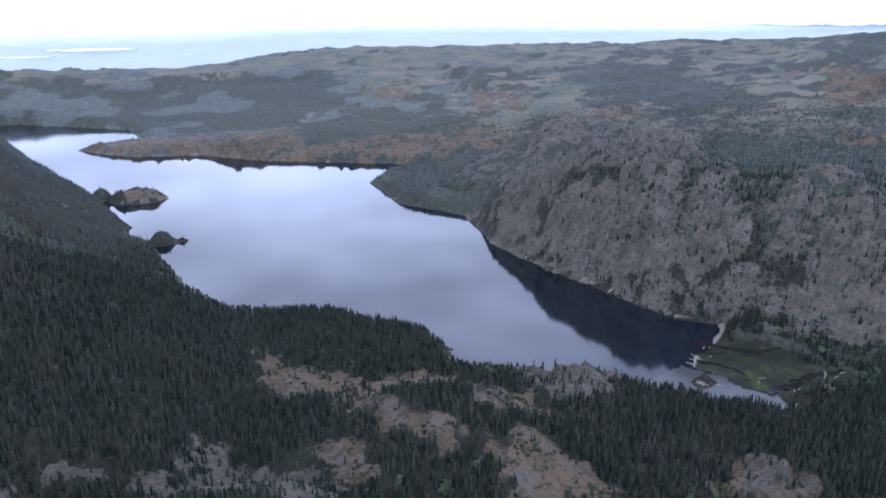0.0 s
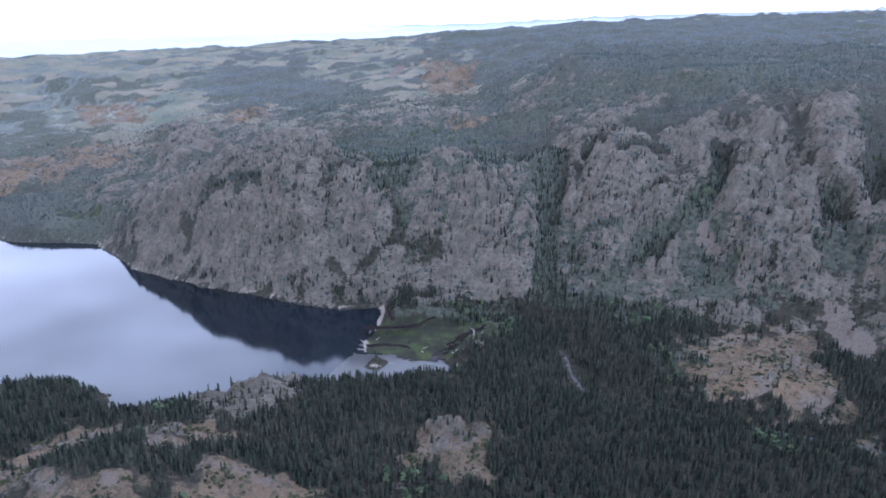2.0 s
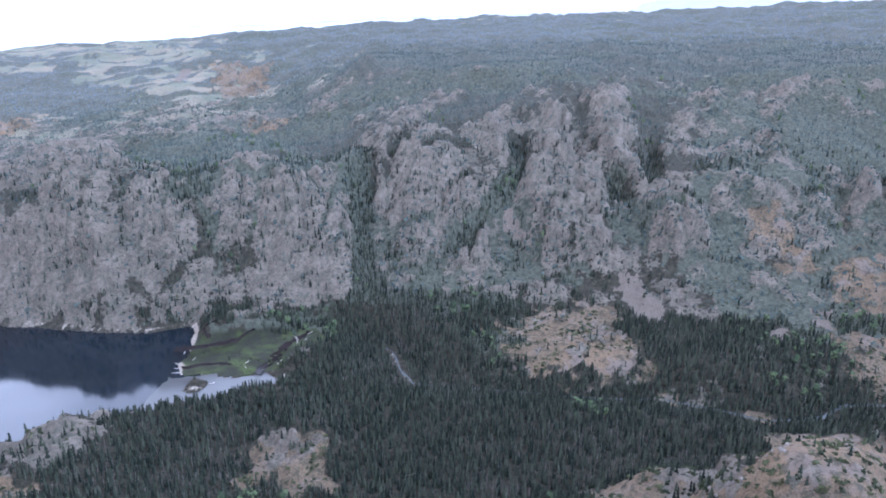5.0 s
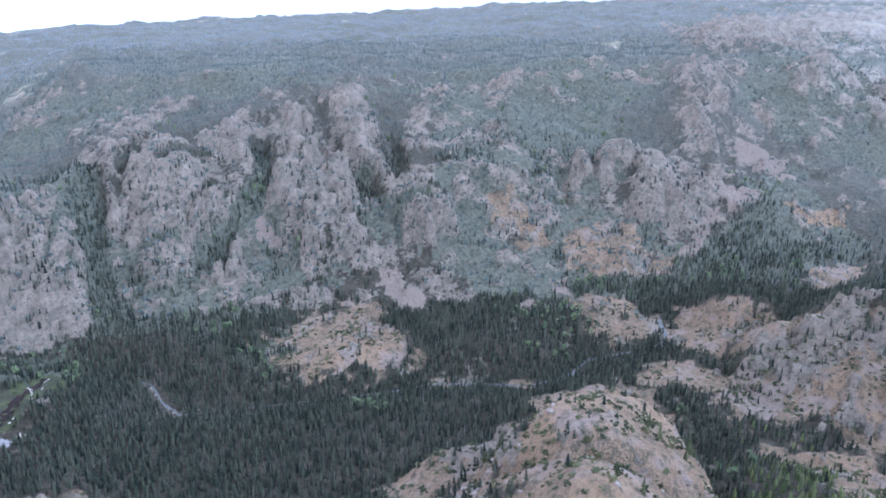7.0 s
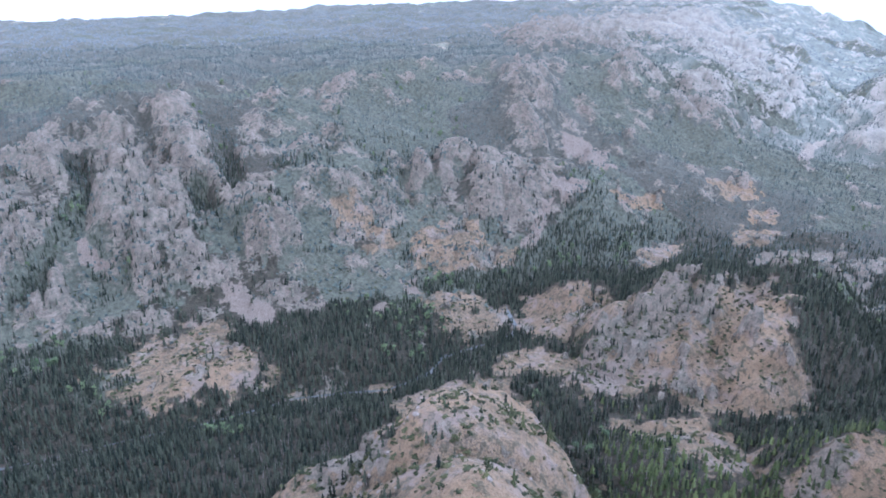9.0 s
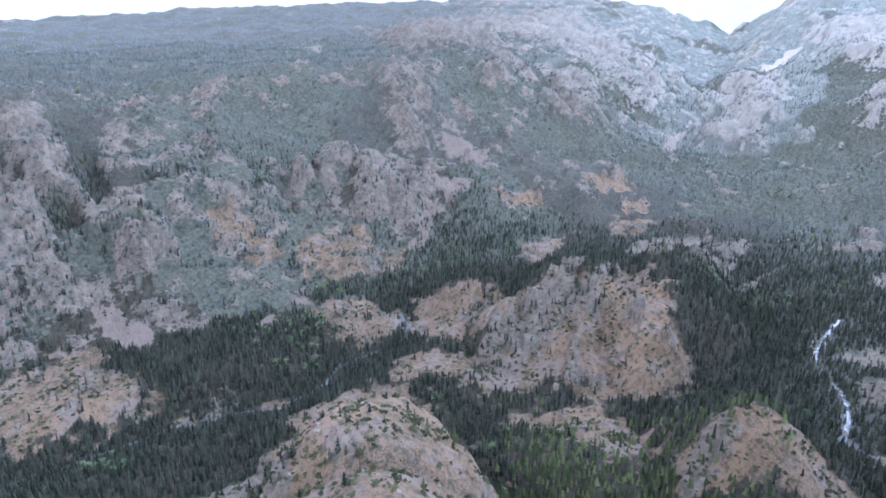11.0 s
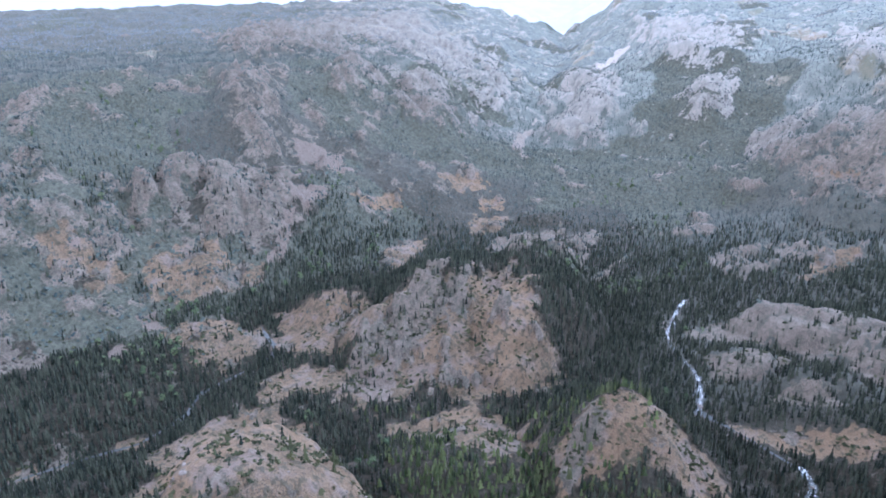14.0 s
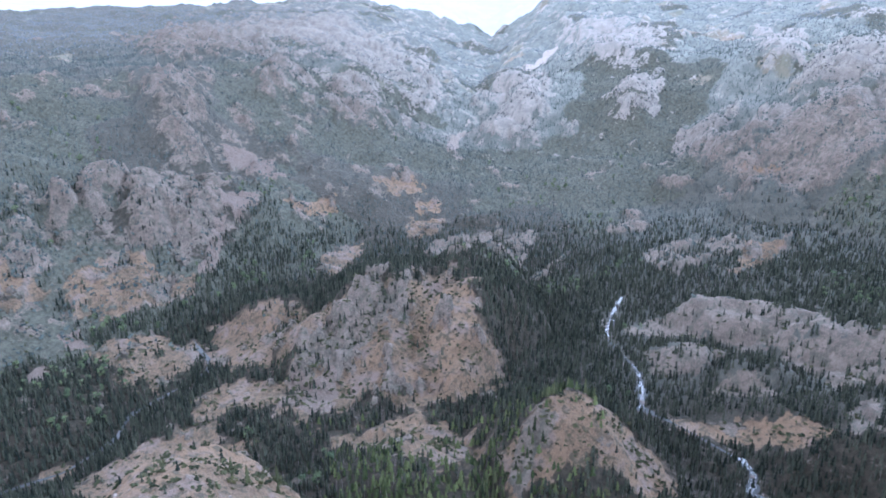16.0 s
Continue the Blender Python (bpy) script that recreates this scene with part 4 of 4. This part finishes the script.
# ---- woods ----
def conifer(tiers, sides, seed, taper=1.0, trunk=True):
    """A spruce of unit height: stacked skirts of drooping boughs with a ragged rim, and a stub of trunk. Corners, faces."""
    rnd = np.random.RandomState(seed)
    v, f = [], []
    for k in range(tiers):
        t = k / tiers
        low, top = 0.07 + 0.80 * t ** 0.92, 0.07 + 0.80 * t ** 0.92 + 0.36 * (1 - 0.45 * t)
        wide = 0.185 * taper * (1 - t) ** 0.75 + 0.022
        base = len(v)
        v.append((rnd.uniform(-0.006, 0.006), rnd.uniform(-0.006, 0.006), min(top, 1.0)))
        turn = rnd.uniform(0, 6.28)
        for s in range(sides):
            a = turn + 6.283 * s / sides
            w = wide * (rnd.uniform(0.9, 1.2) if s % 2 else rnd.uniform(0.5, 0.8))
            v.append((w * math.cos(a), w * math.sin(a), low + rnd.uniform(-0.025, 0.03)))
        f += [(base, base + 1 + s, base + 1 + (s + 1) % sides) for s in range(sides)]
    if not trunk:
        return np.array(v), np.array(f)
    base = len(v)
    for s in range(3):
        a = 6.283 * s / 3
        v += [(0.014 * math.cos(a), 0.014 * math.sin(a), -0.05), (0.012 * math.cos(a), 0.012 * math.sin(a), 0.16)]
    for s in range(3):
        p, q = base + 2 * s, base + 2 * ((s + 1) % 3)
        f += [(p, q, q + 1), (p, q + 1, p + 1)]
    return np.array(v), np.array(f)


def clumps(count, seed, flat=1.0, spread=0.32, small=0.09, large=0.17):
    """A broad-leaved crown or bush of unit height: many small tilted clumps of leaves with gaps between."""
    rnd = np.random.RandomState(seed)
    v, f = [], []
    for k in range(count):
        h = rnd.uniform(0.12, 0.95)
        reach = spread * math.sqrt(max(0.05, 1 - (2 * h - 1.0) ** 2))
        a, d = rnd.uniform(0, 6.28), reach * math.sqrt(rnd.uniform(0, 1))
        c = np.array([d * math.cos(a), d * math.sin(a), h * flat])
        s = rnd.uniform(small, large)
        base = len(v)
        for q in ((1, 0, 0), (-0.5, 0.87, 0), (-0.5, -0.87, 0), (0, 0, 0.9), (0, 0, -0.6)):
            v.append(c + s * (np.array(q) + rnd.uniform(-0.35, 0.35, 3)))
        f += [(base + i, base + (i + 1) % 3, base + 3) for i in range(3)] + [(base + (i + 1) % 3, base + i, base + 4) for i in range(3)]
    return np.array(v), np.array(f)


def snag(seed):
    """A dead trunk of unit height with a few bare stubs."""
    rnd = np.random.RandomState(seed)
    v, f = [(0, 0, 1)], []
    for s in range(3):
        a = 2.094 * s
        v.append((0.016 * math.cos(a), 0.016 * math.sin(a), -0.04))
    f += [(0, 1, 2), (0, 2, 3), (0, 3, 1)]
    for k in range(5):
        h, a = rnd.uniform(0.3, 0.9), rnd.uniform(0, 6.28)
        w = 0.11 * (1.1 - h)
        b = len(v)
        v += [(0, 0, h), (0, 0, h + 0.02), (w * math.cos(a), w * math.sin(a), h + rnd.uniform(-0.03, 0.04))]
        f += [(b, b + 1, b + 2)]
    return np.array(v), np.array(f)


def scatter(density, seed, near, far, az0=-36, az1=151.5):
    """Places over the ground sheet by a density (plants a square metre) given on its rings."""
    rnd = np.random.RandomState(seed)
    da = np.radians(np.gradient(AZ))[:, None]
    area = RR * da * np.gradient(R)[None, :]
    here = (RR >= near) & (RR < far) & (AA > az0) & (AA < az1)
    count = rnd.poisson(np.where(here, density * area, 0))
    i, j = np.nonzero(count)
    rep = count[i, j]
    i, j = np.repeat(i, rep), np.repeat(j, rep)
    az = AZ[i] + rnd.uniform(-0.5, 0.5, len(i)) * np.gradient(AZ)[i]
    r = R[j] + rnd.uniform(-0.5, 0.5, len(j)) * np.gradient(R)[j]
    x, y = polar(az, r)
    return x, y, height_at(x, y)


def grow(name, kinds, x, y, z, tall, wide, mat, label, category, seed):
    """Many plants as one thing: each place takes one of the kinds, turned and sized by chance."""
    rnd = np.random.RandomState(seed)
    which = rnd.randint(0, len(kinds), len(x))
    turn, tint = rnd.uniform(0, 6.283, len(x)), rnd.uniform(0, 1, len(x))
    allv, allf, allt, base = [], [], [], 0
    for k, (v, f) in enumerate(kinds):
        s = which == k
        n = int(s.sum())
        if not n:
            continue
        c, sn, h, w = np.cos(turn[s])[:, None], np.sin(turn[s])[:, None], tall[s][:, None], wide[s][:, None]
        px = (v[None, :, 0] * c - v[None, :, 1] * sn) * h * w + x[s][:, None]
        py = (v[None, :, 0] * sn + v[None, :, 1] * c) * h * w + y[s][:, None]
        pz = v[None, :, 2] * h + z[s][:, None]
        allv.append(np.stack([px, py, pz], -1).reshape(-1, 3))
        allf.append((f[None] + (base + np.arange(n) * len(v))[:, None, None]).reshape(-1, 3))
        allt.append(np.repeat(tint[s], len(v)))
        base += n * len(v)
    me = array_mesh(name, np.concatenate(allv), np.concatenate(allf), mat, False, dict(tint=np.concatenate(allt)))
    return tagged(new(name, me), label, category, kind="stuff")


FOREST = COVER["forest"]
clump_noise = fbm(X, Y, 38, 3, seed=21)
thick = ramp(FOREST + 0.5 * clump_noise, 0.35, 0.75)
LAND = (COVER["shore"] > 3) * (COVER["stream"] > 1.8)
sparse = np.clip(COVER["rock"] * 0.8 + COVER["hazed_sage"] * 0.5 + COVER["grass"] * 0.05 + COVER["scree"] * 0.2, 0, 1) * LAND * ramp(clump_noise, -0.35, 0.3)
dead = ramp(fbm(X, Y, 130, 2, seed=31), 0.0, 0.35)      # stands of grey, beetle-killed trunks
leafy = ramp(fbm(X, Y, 90, 3, seed=33) + 0.35 * COVER["shrub"], 0.3, 0.5)
NEAR_TREES = [conifer(3, 7, s, 0.88 + 0.14 * (s % 3)) for s in range(5)]
MID_TREES = [conifer(2, 5, 20 + s, 1.0, False) for s in range(4)]
FAR_TREES = [conifer(1, 5, 40 + s, 1.0, False) for s in range(3)]
BUSHES = [clumps(4, 60 + s, 0.62, 0.34, 0.26, 0.44) for s in range(4)]
FAR_BUSHES = [clumps(2, 70 + s, 0.6, 0.26, 0.34, 0.56) for s in range(3)]
ASPENS = [clumps(16, 80 + s, 1.0, 0.27, 0.10, 0.20) for s in range(3)]
SNAGS = [snag(s) for s in range(4)]


SPUR = [(150, 40), (255, 25), (285, -140)]      # crest of the bald spur and the knob beside it
SINGLE = []


def wood(name, kinds, near, far, density, low, high, mat, label, category, seed, wide=(0.62, 1.0)):
    x, y, z = scatter(density, seed, near, far)
    # the stands thin out into one another
    rim, chance = np.hypot(x, y), np.random.RandomState(700 + seed).uniform(0, 1, len(x))
    keep = chance < 1 - ramp(rim, far * (0.78 if near > 400 else 0.7), far)
    if near > 400:
        keep &= chance < ramp(rim, near - 1, near * 1.3)
    x, y, z = x[keep], y[keep], z[keep]
    if name == "conifer_forest" and near < 200:      # those beside the bald spur stand as single trees further down
        d = line_distance(x, y, SPUR)[0]
        close = np.zeros(len(x), bool)
        close[np.argsort(d)[:280]] = True
        SINGLE.extend(zip(x[close], y[close], z[close]))
        x, y, z = x[~close], y[~close], z[~close]
    rnd = np.random.RandomState(90 + seed)
    tall = low + (high - low) * rnd.beta(2.2, 2.0, len(x))
    grow(name, kinds, x, y, z - 0.15, tall, rnd.uniform(*wide, len(x)), mat, label, category, seed)


SADDLE = near_hill(X, Y, [11], 1.15) * ramp(AA, 92, 98)
wood("conifer_forest", NEAR_TREES, 110, 800, (1 - 0.8 * SADDLE) * LAND * thick * (0.205 - 0.05 * dead - 0.03 * leafy) + sparse * 0.026 + 0.05 * LAND * COVER["crack"] * (COVER["rock"] > 0.4) + 0.002 * COVER["grass"], 2.6, 8.2, M_NEEDLES,
     "dense dark green spruce and pine forest on the valley floor", "forest", 1)
wood("young_pines", NEAR_TREES, 110, 800, 0.14 * SADDLE * thick + 0.012 * SADDLE, 2.2, 6.5, M_YOUNG,
     "bright olive green young pines on the saddle between bald knobs", "young pines", 8, (1.0, 1.5))
wood("conifer_forest", MID_TREES, 540, 1500, thick * (0.055 - 0.012 * leafy) + sparse * 0.040, 2.0, 6.5, M_SLOPE_HAZED,
     "conifer forest on the mountain slopes, needles paled for haze", "forest", 2)
wood("conifer_forest", FAR_TREES, 1150, 2620, thick * 0.015 + sparse * 0.003, 4, 9.5, M_FARPINE_HAZED,
     "far conifer forest on ridges and plateau, needles paled for haze", "forest", 3)
wood("dead_trees", SNAGS, 110, 800, thick * 0.060 * dead + thick * 0.006 + sparse * 0.0006, 4, 9, M_DEAD,
     "standing grey dead pine trunks among the living trees", "dead trees", 4)
wood("aspen_grove", ASPENS, 110, 1000, thick * 0.016 * leafy * np.interp(RR, [450, 650], [1.0, 0.35]), 3, 6.5, M_LEAVES,
     "light green aspens and willows in loose groves", "grove", 5, (0.9, 1.5))
tuft = ramp(fbm(X, Y, 15, 3, 0.6, seed=23) + 0.5 * clump_noise, -0.25, 0.35)
wood("brush", BUSHES, 150, 640, LAND * np.clip((0.03 * COVER["rock"] + 0.07 * COVER["crack"] + 0.06 * COVER["shrub"] * (1 - thick) + 0.105 * COVER["grass"]) * tuft + 0.05 * COVER["marsh"] * ramp(clump_noise, 0.0, 0.25), 0, 0.12), 0.6, 2.7, M_BRUSH,
     "low sagebrush and juniper bushes on dry slopes", "brush", 6, (1.0, 1.6))
wood("brush", FAR_BUSHES, 470, 1400, LAND * np.clip((0.014 * COVER["rock"] + 0.05 * COVER["crack"] + 0.02 * sparse + 0.075 * COVER["shrub"] * (1 - thick) + 0.03 * COVER["grass"]) * tuft * np.interp(RR, [600, 1000], [1.0, 0.55]), 0, 0.09), 0.7, 2.7, M_SLOPE_HAZED,
     "bushes scattered over granite ledges and slopes, leaves paled for haze", "brush", 7, (1.0, 1.7))


# ---- single things ----
def part(name, bm, mat, parent, label=""):
    me = bpy.data.meshes.new(name)
    bm.to_mesh(me)
    bm.free()
    me.materials.append(mat)
    ob = new(name, me)
    ob.parent = parent
    return tagged(ob, label)


def tube(bm, a, b, ra, rb, sides=7):
    """A tapered round length from a to b."""
    a, b = Vector(a), Vector(b)
    q = (b - a).to_track_quat("Z", "Y").to_matrix()
    rings = []
    for c, r in ((a, ra), (b, rb)):
        rings.append([bm.verts.new(c + q @ Vector((r * math.cos(6.283 * k / sides), r * math.sin(6.283 * k / sides), 0))) for k in range(sides)])
    for k in range(sides):
        bm.faces.new((rings[0][k], rings[0][(k + 1) % sides], rings[1][(k + 1) % sides], rings[1][k])).smooth = True
    bm.faces.new(rings[1])
    bm.faces.new(rings[0][::-1])


def conifer_tree(seed, tall, spread, label):
    """One spruce or pine: tapered trunk and a crown of drooping, ragged boughs."""
    rnd = random.Random(seed)
    root = tagged(new("conifer_tree"), label, "tree", "conifers beside the bald spur")
    bm = bmesh.new()
    tube(bm, (0, 0, -0.4), (0, 0, tall * 0.5), 0.018 * tall, 0.011 * tall)
    tube(bm, (0, 0, tall * 0.5), (0.02 * tall, 0, tall * 0.97), 0.011 * tall, 0.002 * tall)
    part("trunk", bm, M_BARK, root, "grey-brown bark trunk")
    bm = bmesh.new()
    tiers = 9
    for k in range(tiers):
        t = k / tiers
        low = tall * (0.10 + 0.80 * t)
        top = low + tall * 0.20 * (1 - 0.3 * t)
        wide = tall * spread * (1 - t) ** 0.8 + 0.02 * tall
        turn, n = rnd.uniform(0, 6.28), 11
        apex = bm.verts.new((0, 0, min(top, tall)))
        under = bm.verts.new((0, 0, low + 0.05 * tall))
        ring = []
        for s in range(n):
            w = wide * (rnd.uniform(0.85, 1.2) if s % 2 else rnd.uniform(0.35, 0.6))
            a = turn + 6.283 * s / n + rnd.uniform(-0.15, 0.15)
            ring.append(bm.verts.new((w * math.cos(a), w * math.sin(a), low - (0.02 * tall if s % 2 else -0.02 * tall) + rnd.uniform(-0.02, 0.02) * tall)))
        for s in range(n):
            bm.faces.new((apex, ring[s], ring[(s + 1) % n]))
            bm.faces.new((under, ring[(s + 1) % n], ring[s]))
    part("crown", bm, M_NEEDLES_NEAR, root)
    return root


TREE_KINDS = [conifer_tree(1, 8.5, 0.13, "tall slender dark green spruce on a forested slope"),
              conifer_tree(2, 6.8, 0.17, "bushy dark green pine on a forested slope"),
              conifer_tree(3, 9.2, 0.11, "narrow tall spruce with sparse ragged boughs"),
              conifer_tree(4, 4.6, 0.20, "short young green pine beside the bald spur"),
              conifer_tree(5, 7.2, 0.15, "medium dark green spruce with drooping boughs")]
_rnd = random.Random(5)
for k, (x, y, z) in enumerate(SINGLE):
    first = TREE_KINDS[k % 5]
    m = pose(x, y, z - 0.2, _rnd.uniform(-2, 2), _rnd.uniform(-2, 2), _rnd.uniform(0, 360)) @ Matrix.Diagonal((*[_rnd.uniform(0.75, 1.12)] * 3, 1))
    if k < 5:
        first.matrix_basis = m
    else:
        copy_thing(first, pose(0, 0, 0)).matrix_basis = m


def boulder_mesh(seed, flat=0.7):
    """A weathered granite block: rounded, faceted, sunk at the base."""
    bm = bmesh.new()
    bmesh.ops.create_icosphere(bm, subdivisions=2, radius=1.0)
    for v in bm.verts:
        p = v.co * 1.3 + Vector((seed * 7.1, seed * 3.3, 0))
        v.co *= 1 + 0.38 * noise.noise(p) + 0.12 * noise.noise(p * 2.7)
        v.co.x *= 1.25
        v.co.z *= flat
        v.co.z = max(v.co.z, -0.3)
    me = bpy.data.meshes.new("boulder")
    bm.to_mesh(me)
    bm.free()
    for f in me.polygons:
        f.use_smooth = False
    me.materials.append(M_BOULDER)
    return me


def bush_mesh(seed):
    v, f = clumps(34, seed, 0.75, 0.55)
    return array_mesh("juniper_bush", v, f, M_BUSH_NEAR)


TALUS = [(212, 106), (221, 94), (226, 80)]
BOULDERS = [boulder_mesh(s, 0.55 + 0.1 * (s % 3)) for s in range(6)]
BUSH_MESHES = [bush_mesh(200 + s) for s in range(6)]


def strew(name, meshes, count, box, keep, low, high, label, category, group, seed, sink=0.1):
    """Loose things over a stretch of the plan, each standing on the ground."""
    rnd, made = random.Random(seed), 0
    for _ in range(count * 30):
        if made == count:
            break
        x, y = rnd.uniform(box[0], box[1]), rnd.uniform(box[2], box[3])
        if not keep(x, y):
            continue
        s = low + (high - low) * rnd.random() ** 2.2
        z = float(height_at(np.array([x]), np.array([y]))[0])
        ob = tagged(new(name, meshes[rnd.randrange(len(meshes))]), label, category, group)
        ob.matrix_basis = pose(x, y, z - sink * s, rnd.uniform(-8, 8), rnd.uniform(-8, 8), rnd.uniform(0, 360)) @ Matrix.Diagonal((s, s * rnd.uniform(0.75, 1.2), s, 1))
        made += 1


def close_to(points, reach):
    return lambda x, y: float(line_distance(np.array([x]), np.array([y]), points)[0][0]) < reach


strew("juniper_bush", BUSH_MESHES, 190, (150, 330, -190, 90), close_to(SPUR[:2], 62), 1.3, 4.4,
      "round olive green juniper bush on the dry bald spur", "bush", "bushes on the bald spur", 11)
strew("juniper_bush", BUSH_MESHES, 120, (240, 340, -200, -90), close_to([(262, -125), (302, -152)], 46), 1.2, 3.8,
      "small dark green bush on the pointed grassy knob", "bush", "bushes on the pointed knob", 12)
strew("boulder", BOULDERS, 120, (180, 260, 50, 130), close_to(TALUS, 13), 0.35, 1.5,
      "grey angular granite block in a talus heap", "boulder", "boulders at the foot of the spur", 13)
strew("boulder", BOULDERS, 90, (150, 330, -60, 90), close_to(SPUR[:2], 60), 0.3, 1.3,
      "pale weathered granite boulder on dry grass", "boulder", "boulders on the bald spur", 14)
strew("boulder", BOULDERS, 60, (240, 500, -340, -200), close_to(RAPIDS[1:], 6), 0.5, 1.6,
      "grey rounded granite boulder at the edge of the rapids", "boulder", "boulders along the rapids", 15)


def log_mesh(seed):
    rnd = random.Random(seed)
    bm = bmesh.new()
    length = 5.5
    tube(bm, (0, 0, 0.2), (length * 0.5, rnd.uniform(-0.2, 0.2), 0.24), 0.30, 0.24)
    tube(bm, (length * 0.5, 0, 0.24), (length, rnd.uniform(-0.3, 0.3), 0.2), 0.24, 0.10)
    for k in range(3):
        a = rnd.uniform(1.0, length - 0.6)
        tube(bm, (a, 0, 0.25), (a + 0.5, rnd.uniform(-0.8, 0.8), rnd.uniform(0.5, 1.0)), 0.07, 0.03, 5)
    tube(bm, (0, 0, 0.2), (-0.35, 0.1, 0.45), 0.34, 0.42)
    me = bpy.data.meshes.new("driftwood_log")
    bm.to_mesh(me)
    bm.free()
    me.materials.append(M_DRIFT)
    return me


LOGS = [log_mesh(s) for s in range(4)]
for k, (x, y, s, turn) in enumerate([(273, 398, 1.9, 25), (305, 415, 1.3, 60), (308, 418, 1.5, 75), (303, 413, 1.1, 40), (227, 452, 1.2, 100), (221, 440, 1.5, 130), (259, 417, 1.0, 10), (239, 465, 1.4, 50),
                                    (255, 411, 0.9, 80), (285, 399, 1.2, 20), (319, 419, 1.3, 5), (237, 450, 1.2, 35), (229, 411, 1.0, 150), (224, 446, 1.1, 120), (300, 408, 0.9, 95), (311, 413, 1.0, 30)]):
    z = float(height_at(np.array([x * 1.0]), np.array([y * 1.0]))[0])
    log = tagged(new("driftwood_log", LOGS[k % 4]), "bleached driftwood log stranded at the marshy inlet", "log", "driftwood at the inlet")
    s *= 0.75
    log.matrix_basis = pose(x, y, max(z, 0.0) - 0.05, 0, 0, turn) @ Matrix.Diagonal((s, s, s, 1))


# ---- inlet: sandy shallows and dark channels ----
def flat_shape(name, outline, z, mat, label, category, wobble=2.0, seed=3):
    """A level sheet of water with an uneven rim."""
    p = np.array(outline, float)
    n = len(p)
    s = np.linspace(0, n, n * 8, endpoint=False)
    x, y = (np.interp(s, np.arange(n + 1), np.append(v, v[0])) for v in (p[:, 0], p[:, 1]))
    x, y = x + wobble * fbm(x, y, 9, 3, seed=seed), y + wobble * fbm(x, y, 9, 3, seed=seed + 1)
    bm = bmesh.new()
    f = bm.faces.new([bm.verts.new((a, b, z)) for a, b in zip(x, y)])
    bmesh.ops.triangulate(bm, faces=[f])
    bmesh.ops.recalc_face_normals(bm, faces=bm.faces[:])
    if sum(f.normal.z for f in bm.faces) < 0:
        bmesh.ops.reverse_faces(bm, faces=bm.faces[:])
    me = bpy.data.meshes.new(name)
    bm.to_mesh(me)
    bm.free()
    me.materials.append(mat)
    return tagged(new(name, me), label, category, kind="structure")


flat_shape("water", [(150, 411), (178, 419), (200, 434), (212, 442), (219, 433), (242, 420), (240, 408), (250, 402), (262, 398), (266, 383), (262, 370), (245, 372), (231, 384), (218, 384), (186, 397), (161, 405)],
           0.03, M_SHALLOW, "pale sandy shallows at the head of the lake", "shallows", 3.0)


def band(pts, half):
    p = np.array(pts, float)
    t = np.gradient(p, axis=0)
    t /= np.linalg.norm(t, axis=1, keepdims=True)
    nrm = np.stack([-t[:, 1], t[:, 0]], -1)
    w = half * np.linspace(1.0, 0.5, len(p))[:, None]
    return np.concatenate([p + nrm * w, (p - nrm * w)[::-1]]).tolist()


CHANNELS = [([(232, 464), (241, 458), (250, 451), (257, 447), (266, 444), (273, 444), (281, 446), (290, 450)], 3.4), ([(252, 450), (255, 456), (257, 462), (261, 468), (266, 473), (272, 474)], 1.5),
            ([(225, 446), (233, 441), (240, 437), (247, 430), (252, 424)], 2.2), ([(254, 398), (263, 402), (272, 404), (282, 409), (292, 416), (301, 419), (311, 418), (322, 421)], 3.8)]
for pts, half in CHANNELS:
    top = max(float(height_at(np.array([x]), np.array([y]))[0]) for x, y in pts) + 0.12
    flat_shape("water", band(pts, half), max(top, 0.2), M_CHANNEL, "dark still channel winding through the marsh", "channel", 3.4, 6)


# ---- white water on the rapids ----
def white_water():
    rnd = np.random.RandomState(44)
    n = 1500
    s = np.concatenate([rnd.uniform(0, 2.2, 700), rnd.uniform(3.7, 6.0, 400), rnd.uniform(7.8, 10.2, 350), rnd.uniform(2.2, 3.7, 50)])      # foam mostly on the stretches in the drone camera's view
    p = np.array(RAPIDS, float)
    x, y, z = (np.interp(s, np.arange(len(p)), v) for v in (p[:, 0], p[:, 1], np.array(RAPIDS_Z, float)))
    busy = np.sin(s * 4.1) + np.sin(s * 9.7) + rnd.uniform(-1, 1, n) > -0.4
    x, y, z = (v[busy] for v in (x + 1.0 * np.sin(s * 3.1), y + 1.0 * np.cos(s * 2.3), z))
    kinds = [clumps(3, 300 + k, 0.22, 0.6) for k in range(4)]
    m = len(x)
    grow("white_water", kinds, x + rnd.uniform(-1.1, 1.1, m), y + rnd.uniform(-1.1, 1.1, m), z - 0.72, rnd.uniform(0.5, 1.1, m), rnd.uniform(1.2, 2.4, m), M_FOAM,
         "white foaming water tumbling over rocks", "rapids", 45)


white_water()

# ---- far salt flats on the steppe ----
for az, r, wide, deep in ((-20.5, 3250, 170, 90), (-24.5, 3050, 90, 40), (8.5, 3900, 330, 60)):
    cx, cy = polar(az, r)
    a = np.radians(az)
    ring = [(cx + wide * math.cos(t) * math.cos(a) + deep * math.sin(t) * math.sin(a), cy - wide * math.cos(t) * math.sin(a) + deep * math.sin(t) * math.cos(a)) for t in np.linspace(0, 6.283, 14)[:-1]]
    top = max(float(height_at(np.array([x]), np.array([y]))[0]) for x, y in ring)
    flat_shape("backdrop", ring, top + 1.0, M_SALT, "white lake flat far out on the steppe", "distance", 30, 8)
